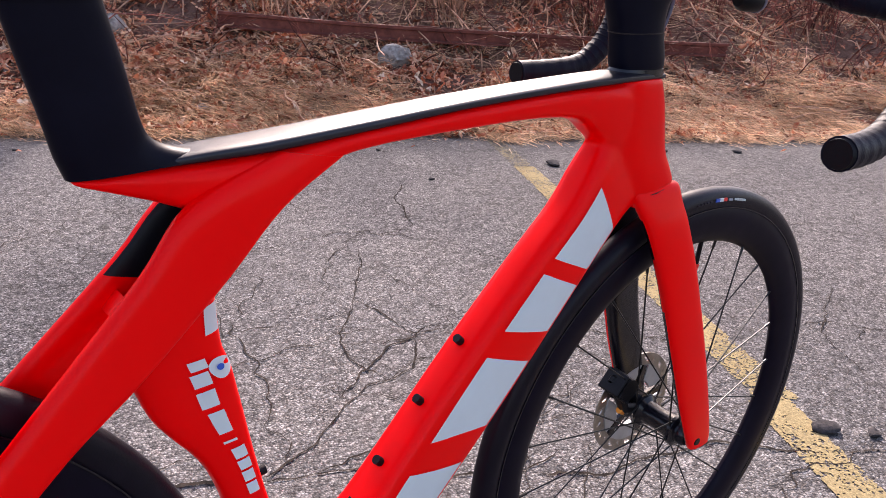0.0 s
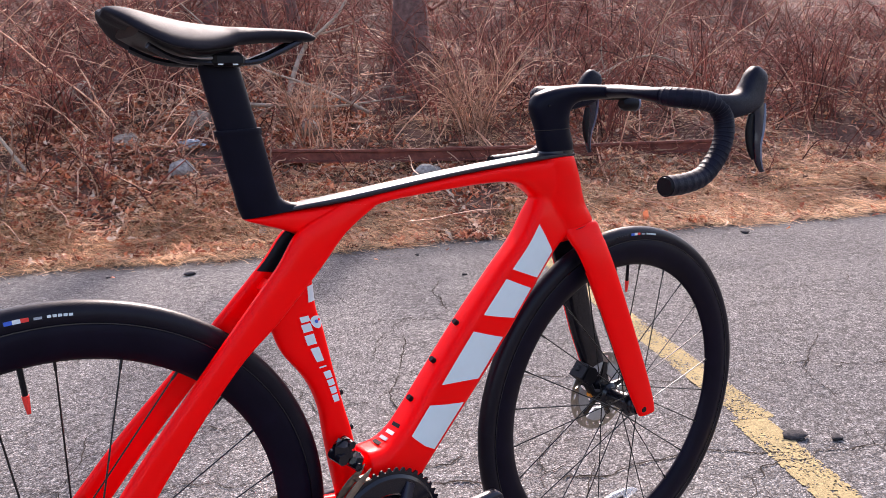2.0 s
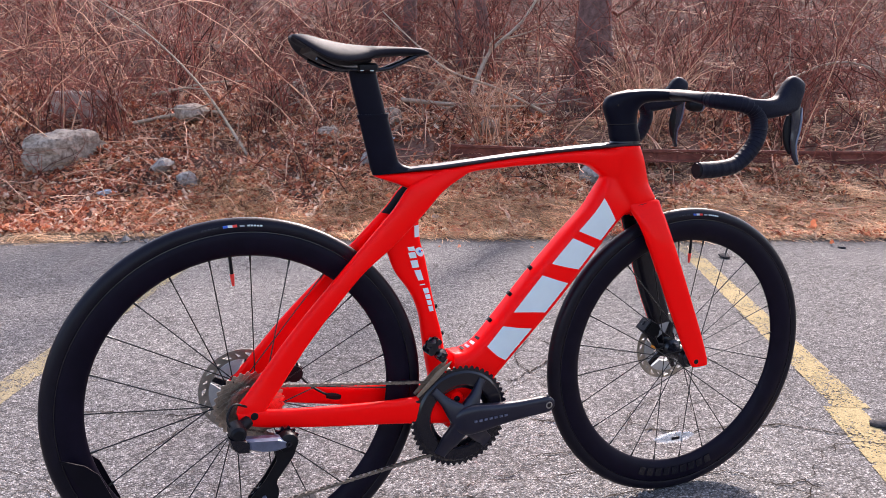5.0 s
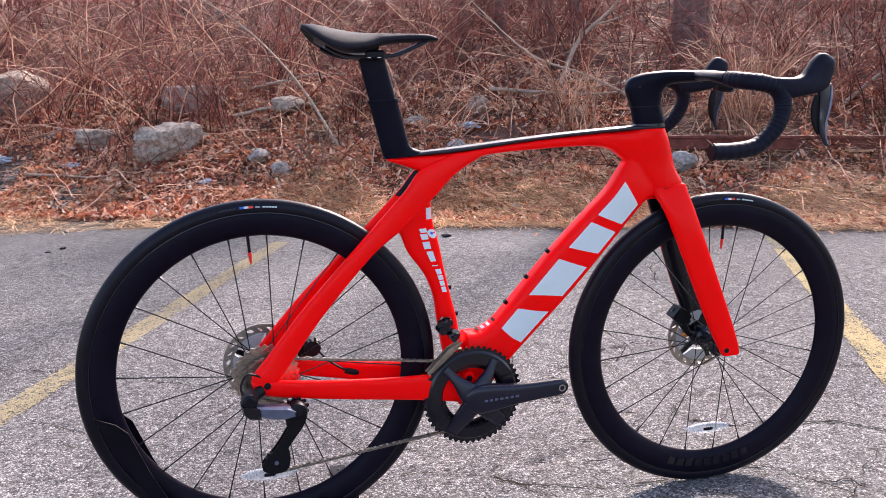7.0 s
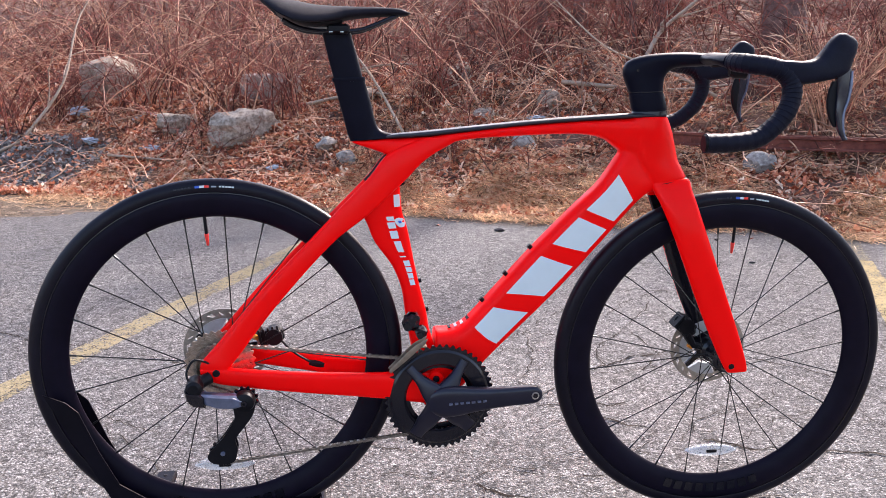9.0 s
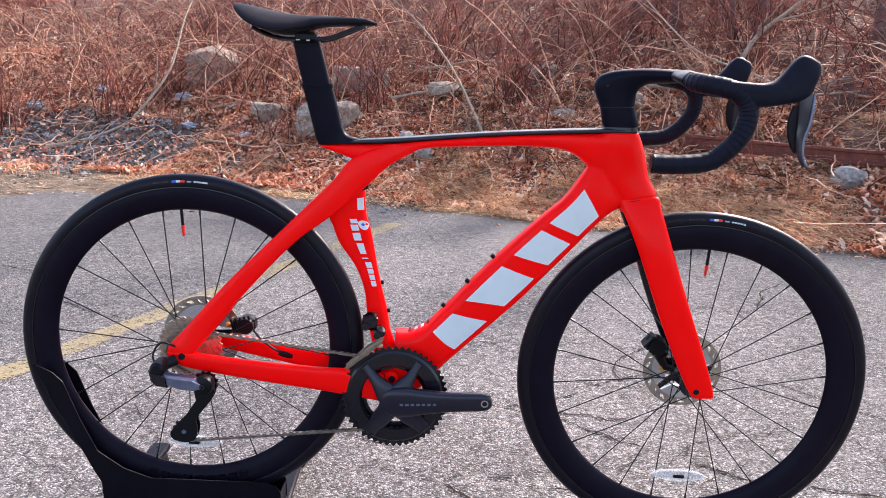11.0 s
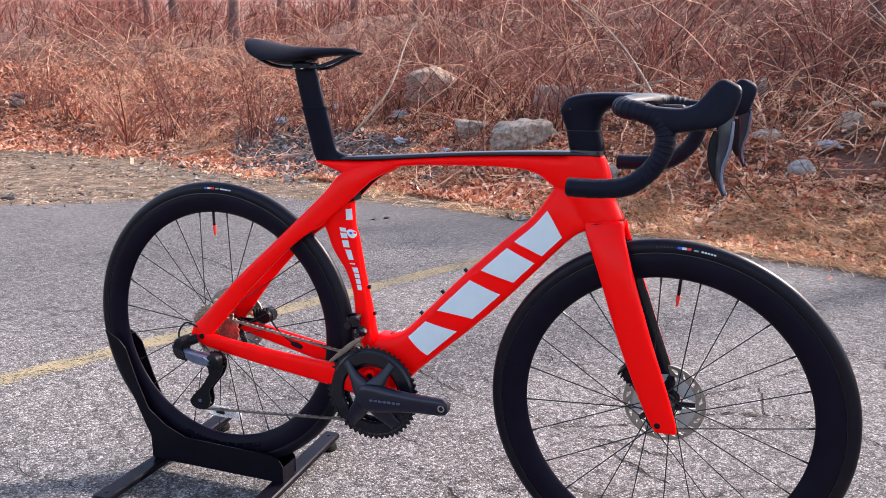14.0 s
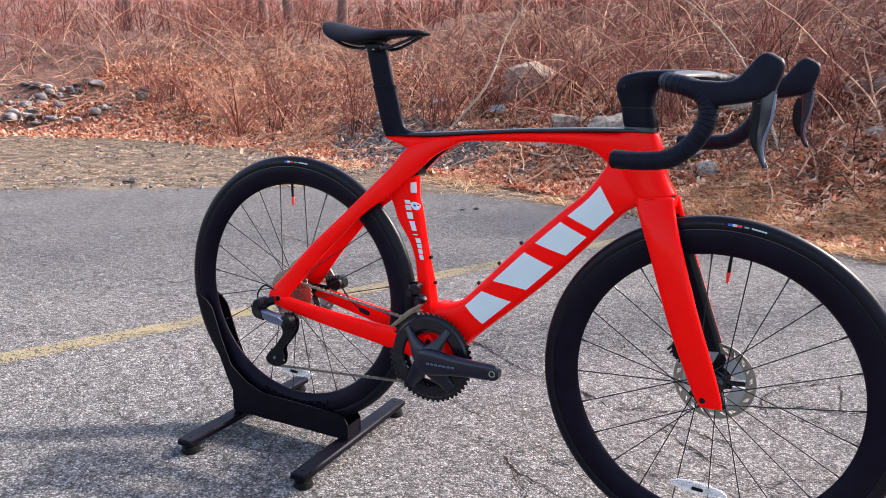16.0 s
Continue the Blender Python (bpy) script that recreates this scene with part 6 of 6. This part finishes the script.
def thicket():
    rng = np.random.default_rng(11)
    pairs = []
    for n, s0, s1, h, r0, bend, x0, x1 in ((2300, 0.7, 4.0, 0.75, 0.0056, 1.0, -11, 11), (3000, 1.8, 8.0, 1.35, 0.0076, 0.8, -16, 11), (1700, 6.0, 14.0, 2.2, 0.013, 0.5, -16, 11),
                                           (1300, 1.5, 6.5, 1.35, 0.0066, 0.7, 3.4, 11), (900, 3.2, 7.0, 1.4, 0.0070, 0.7, -3.5, 4.5), (1300, 5.0, 20.0, 1.9, 0.013, 0.5, -30, -5)):
        x, y = scatter(rng, n, s0, s1, x0, x1)
        clump = value_noise(x * 0.9, y * 0.9, 31)
        keep = (clump > rng.uniform(0.05, 0.6, n)) & ~((x < -3.5) & (s0 < 1) & (rng.uniform(0, 1, n) < 0.6))
        x, y = x[keep], y[keep]
        m = len(x)
        base = np.stack([x, y, bank(x, y) - 0.03], 1)
        p, r = stems(rng, base, h * rng.uniform(0.35, 1.15, m), rng.uniform(0.1, 1.5, m) * bend, rng.uniform(0.1, 0.95, m), r0 * rng.uniform(0.5, 1.3, m), 8, 0.20)
        q, s = side_twigs(rng, p, r, 2 if s0 > 4 else 3, h * 0.34)
        pairs += [tubes(p, r), tubes(q, s)]
        if 1 < s0 < 4:
            u, w = side_twigs(rng, q, s, 1, h * 0.18)
            pairs.append(tubes(u, w))
    return pairs


solo("thicket", fast_mesh("thicket", *join(thicket()), True), TWIG, "dense tangle of bare red-brown twigs on the bank", "brush", kind="stuff")


def canes():
    """Long pale canes that arch every way through the brush."""
    rng = np.random.default_rng(17)
    x, y = (np.concatenate(q) for q in zip(scatter(rng, 420, 0.8, 7.0, -13, 10), scatter(rng, 420, 1.3, 4.4, -11, 2.5)))
    n = len(x)
    base = np.stack([x, y, bank(x, y) - 0.02], 1)
    h = rng.uniform(0.5, 1.7, n)
    p, r = stems(rng, base, h, rng.uniform(0.3, 1.4, n), rng.uniform(0.1, 0.75, n), rng.uniform(0.0035, 0.0095, n), 11, 0.11)
    q, s = side_twigs(rng, p, r, 2, 0.4)
    return join([tubes(p, r, 4), tubes(q, s)])


solo("bramble_canes", fast_mesh("bramble_canes", *canes(), True), CANE, "long pale canes arching through the brush", "brush", kind="stuff")


def fallen():
    """Thin dead stems that lie about on the litter."""
    rng = np.random.default_rng(12)
    x, y = scatter(rng, 1900, 0.1, 5.0, -12, 9)
    n = len(x)
    az, ln = rng.uniform(0, 2 * math.pi, n), rng.uniform(0.15, 0.9, n)
    t = np.linspace(-0.5, 0.5, 5)
    px, py = x[:, None] + np.cos(az)[:, None] * ln[:, None] * t, y[:, None] + np.sin(az)[:, None] * ln[:, None] * t
    pz = bank(px, py) + 0.02 + rng.uniform(0, 0.10, n)[:, None] * (1 + rng.uniform(-1, 1, n)[:, None] * t * 2)
    p = np.stack([px, py, pz], -1) + rng.normal(0, 0.012, (n, 5, 3))
    return tubes(p, np.repeat(rng.uniform(0.0025, 0.007, n)[:, None], 5, 1))


solo("fallen_stems", fast_mesh("fallen_stems", *fallen(), True), CANE, "dead tan stems lying over the leaf litter", "dead stems", kind="stuff")


def grass():
    """Dry straw in matted tufts along the foot of the bank."""
    rng = np.random.default_rng(13)
    x = np.where(np.arange(7600) < 4200, rng.uniform(-5.5, 8.5, 7600), rng.uniform(0.4, 7.0, 7600))
    s = rng.normal(0.25, 0.33, 7600)
    s = np.where(rng.uniform(0, 1, 7600) < 0.2, rng.uniform(0, 2.2, 7600), s)
    y = np.interp(x, BASE_X, BASE_Y) + s / 0.88
    keep = (value_noise(x * 1.8, y * 1.8, 41) > np.where(x > 0.4, 0.26, 0.36)) & ~on_pavement(x, y + 0.12) & ~on_gravel(x, y)
    x, y = x[keep], y[keep]
    per = 14
    x, y = np.repeat(x, per) + rng.normal(0, 0.05, len(x) * per), np.repeat(y, per) + rng.normal(0, 0.05, len(y) * per)
    n = len(x)
    az, ln = rng.uniform(0, 2 * math.pi, n), rng.uniform(0.06, 0.26, n)
    az = np.where(rng.uniform(0, 1, n) < 0.5, rng.normal(-1.9, 0.9, n), az)
    t = np.linspace(0, 1, 4)
    out = ln[:, None] * t
    up = rng.uniform(0.1, 0.9, n)[:, None] * ln[:, None] * (t - 0.75 * t ** 2)
    px, py = x[:, None] + np.cos(az)[:, None] * out, y[:, None] + np.sin(az)[:, None] * out
    pz = np.maximum(bank(x, y)[:, None] + up, bank(px, py) + 0.004)
    w = (0.0022 * rng.uniform(0.6, 1.4, n))[:, None] * np.array([1, 0.9, 0.6, 0.15])
    sx, sy = -np.sin(az)[:, None] * w, np.cos(az)[:, None] * w
    v = np.stack([np.stack([px - sx, py - sy, pz], -1), np.stack([px + sx, py + sy, pz + 0.001], -1)], 2).reshape(-1, 3)
    i = np.arange(n)[:, None] * 8 + np.arange(3)[None] * 2
    f = np.stack([i, i + 1, i + 3, i + 2], -1).reshape(-1, 4)
    return v, f


solo("dry_grass", fast_mesh("dry_grass", *grass()), STRAW, "matted tufts of dry straw-coloured grass at the pavement's edge", "grass", kind="stuff")


def leaves():
    rng = np.random.default_rng(14)
    xs, ys = [], []
    for n, s0, s1, pw in ((52000, -0.1, 3.2, 1.0), (13000, 1.5, 5.0, 1.2), (50000, -0.08, 2.6, 1.3), (900, -0.7, 0.1, 0.3), (5000, -0.9, 0.15, 0.35), (24000, -0.1, 3.4, 1.0)):
        x, y = scatter(rng, n, s0, s1, -3.0 if n == 50000 else -11, -3.2 if n in (5000, 24000) else 5.5 if n == 50000 else 9, pw)
        xs.append(x)
        ys.append(y)
    x, y = np.concatenate(xs), np.concatenate(ys)
    up = (y - np.interp(x, BASE_X, BASE_Y)) * 0.88
    keep = ~((x > 3.6) & (up > 1.3) & (rng.uniform(0, 1, len(x)) < 0.7)) & (value_noise(x * 1.4, y * 1.4, 51) * 0.6 + value_noise(x * 5, y * 5, 52) * 0.4 > rng.uniform(0.1, 0.6, len(x)))
    keep &= ~(on_gravel(x, y) & (rng.uniform(0, 1, len(x)) < 0.85)) & ~((x > 0.4) & (up < 0.55) & (rng.uniform(0, 1, len(x)) < 0.5))
    x, y = x[keep], y[keep]
    n = len(x)
    az, sz = rng.uniform(0, 2 * math.pi, n), (0.010 + 0.025 * rng.uniform(0, 1, n) ** 1.6) * np.where(x < -4, 1.15, 1.0)
    outline = np.array([(-1, 0, 0.1), (-0.45, 0.50, 0.30), (0.05, 0.28, 0.12), (0.45, 0.52, 0.34), (1, 0.05, 0.15), (0.40, -0.50, 0.32), (-0.05, -0.26, 0.12), (-0.50, -0.46, 0.28), (0.0, 0.0, 0.0)])
    loc = np.repeat(outline[None], n, 0) * sz[:, None, None]
    loc[..., 2] *= rng.uniform(-1.4, 2.2, n)[:, None]
    loc += rng.normal(0, 0.16, loc.shape) * sz[:, None, None]
    tx, ty = rng.normal(0, 0.55, n), rng.normal(0, 0.55, n)
    loc[..., 2] += loc[..., 0] * tx[:, None] + loc[..., 1] * ty[:, None]
    c, s = np.cos(az)[:, None], np.sin(az)[:, None]
    v = np.stack([x[:, None] + loc[..., 0] * c - loc[..., 1] * s, y[:, None] + loc[..., 0] * s + loc[..., 1] * c, bank(x, y)[:, None] + 0.010 + rng.uniform(0, 0.035, n)[:, None] + loc[..., 2]], -1).reshape(-1, 3)
    i = np.arange(n) * 9
    f = np.stack([np.stack([i + a, i + (a + 1) % 8, i + 8], -1) for a in range(8)], 1).reshape(-1, 3)
    return v, f


solo("leaf_litter", fast_mesh("leaf_litter", *leaves()), LEAF, "curled brown oak leaves covering the bank", "leaf litter", kind="stuff")


def apron_litter():
    """Bits of straw and bark trodden into the gritty apron and the pavement's edge."""
    rng = np.random.default_rng(15)
    n = 70000
    x = rng.uniform(-11, 8, n)
    back = np.where(x < -1.0, rng.uniform(-4.8, 0.3, n), -np.abs(rng.normal(0, 0.28, n)) + 0.1)
    y = np.interp(x, BASE_X, BASE_Y) + back
    keep = (value_noise(x * 1.7, y * 1.7, 61) + value_noise(x * 6, y * 6, 62) * 0.5 > 0.52) & (y > np.interp(x, EDGE_X, EDGE_Y) - rng.exponential(0.10, n))
    x, y = x[keep], y[keep]
    n = len(x)
    az, ln, w = rng.uniform(0, 2 * math.pi, n), rng.uniform(0.005, 0.018, n) * np.where(rng.uniform(0, 1, n) < 0.08, 2.2, 1.0), rng.uniform(0.001, 0.0042, n)
    far = np.where(x < -2.5, 1.25, 1.0)
    ln, w = ln * far, w * far
    dx, dy, wx, wy = np.cos(az) * ln, np.sin(az) * ln, -np.sin(az) * w, np.cos(az) * w
    z = bank(x, y) + 0.006 + rng.uniform(0, 0.008, n)
    t = rng.normal(0, 0.10, n) * ln
    v = np.stack([np.stack([x - dx - wx, y - dy - wy, z - t], -1), np.stack([x + dx - wx, y + dy - wy, z + t], -1), np.stack([x + dx + wx, y + dy + wy, z + t + w * 0.6], -1), np.stack([x - dx + wx, y - dy + wy, z - t + w * 0.6], -1)], 1).reshape(-1, 3)
    return v, np.arange(n * 4).reshape(n, 4)


solo("straw_litter", fast_mesh("straw_litter", *apron_litter()), BITS, "loose bits of straw and bark on the dirt", "litter", kind="stuff")


def gravel():
    """Small broken stones strewn along the pavement's ragged edge and over the dirt."""
    rng = np.random.default_rng(16)
    x = np.concatenate([rng.uniform(-4.5, 1.2, 9000), rng.uniform(-11, -3, 4500), rng.uniform(-5.4, -1.4, 16000)])
    back = np.concatenate([rng.normal(0.15, 0.45, 9000), rng.uniform(-4.5, 0.4, 4500), rng.uniform(-0.3, 1.7, 16000)])
    y = np.interp(x, BASE_X, BASE_Y) + back
    bare = on_gravel(x, y)
    keep = np.arange(len(x)) >= 13500
    keep = (keep & bare) | ~keep & (value_noise(x * 1.3, y * 1.3, 71) + 0.4 * value_noise(x * 5, y * 5, 72) > 0.72) & (y > np.interp(x, EDGE_X, EDGE_Y) - rng.exponential(0.15, len(x)))
    x, y = x[keep], y[keep]
    n = len(x)
    size = np.where(on_gravel(x, y), 1.5, 1.0) * (0.005 + 0.012 * rng.uniform(0, 1, n) ** 2) + np.where(rng.uniform(0, 1, n) < 0.03, 0.02, 0)
    ball = np.array([(1, 0, 0), (0, 1, 0), (-1, 0, 0), (0, -1, 0), (0, 0, 0.8), (0, 0, -0.8)], float)
    p = ball[None] * rng.uniform(0.6, 1.3, (n, 6, 1)) + rng.normal(0, 0.18, (n, 6, 3))
    a = rng.uniform(0, 2 * math.pi, n)
    c, s = np.cos(a)[:, None], np.sin(a)[:, None]
    p = np.stack([p[..., 0] * c - p[..., 1] * s, p[..., 0] * s + p[..., 1] * c, p[..., 2]], -1) * size[:, None, None]
    p += np.stack([x, y, bank(x, y) + size * 0.4], -1)[:, None]
    tri = np.array([(0, 1, 4), (1, 2, 4), (2, 3, 4), (3, 0, 4), (1, 0, 5), (2, 1, 5), (3, 2, 5), (0, 3, 5)])
    return p.reshape(-1, 3), (np.arange(n)[:, None, None] * 6 + tri[None]).reshape(-1, 3)


solo("gravel", fast_mesh("gravel", *gravel()), GRAVEL, "grey broken gravel along the ragged pavement edge", "gravel", kind="stuff")
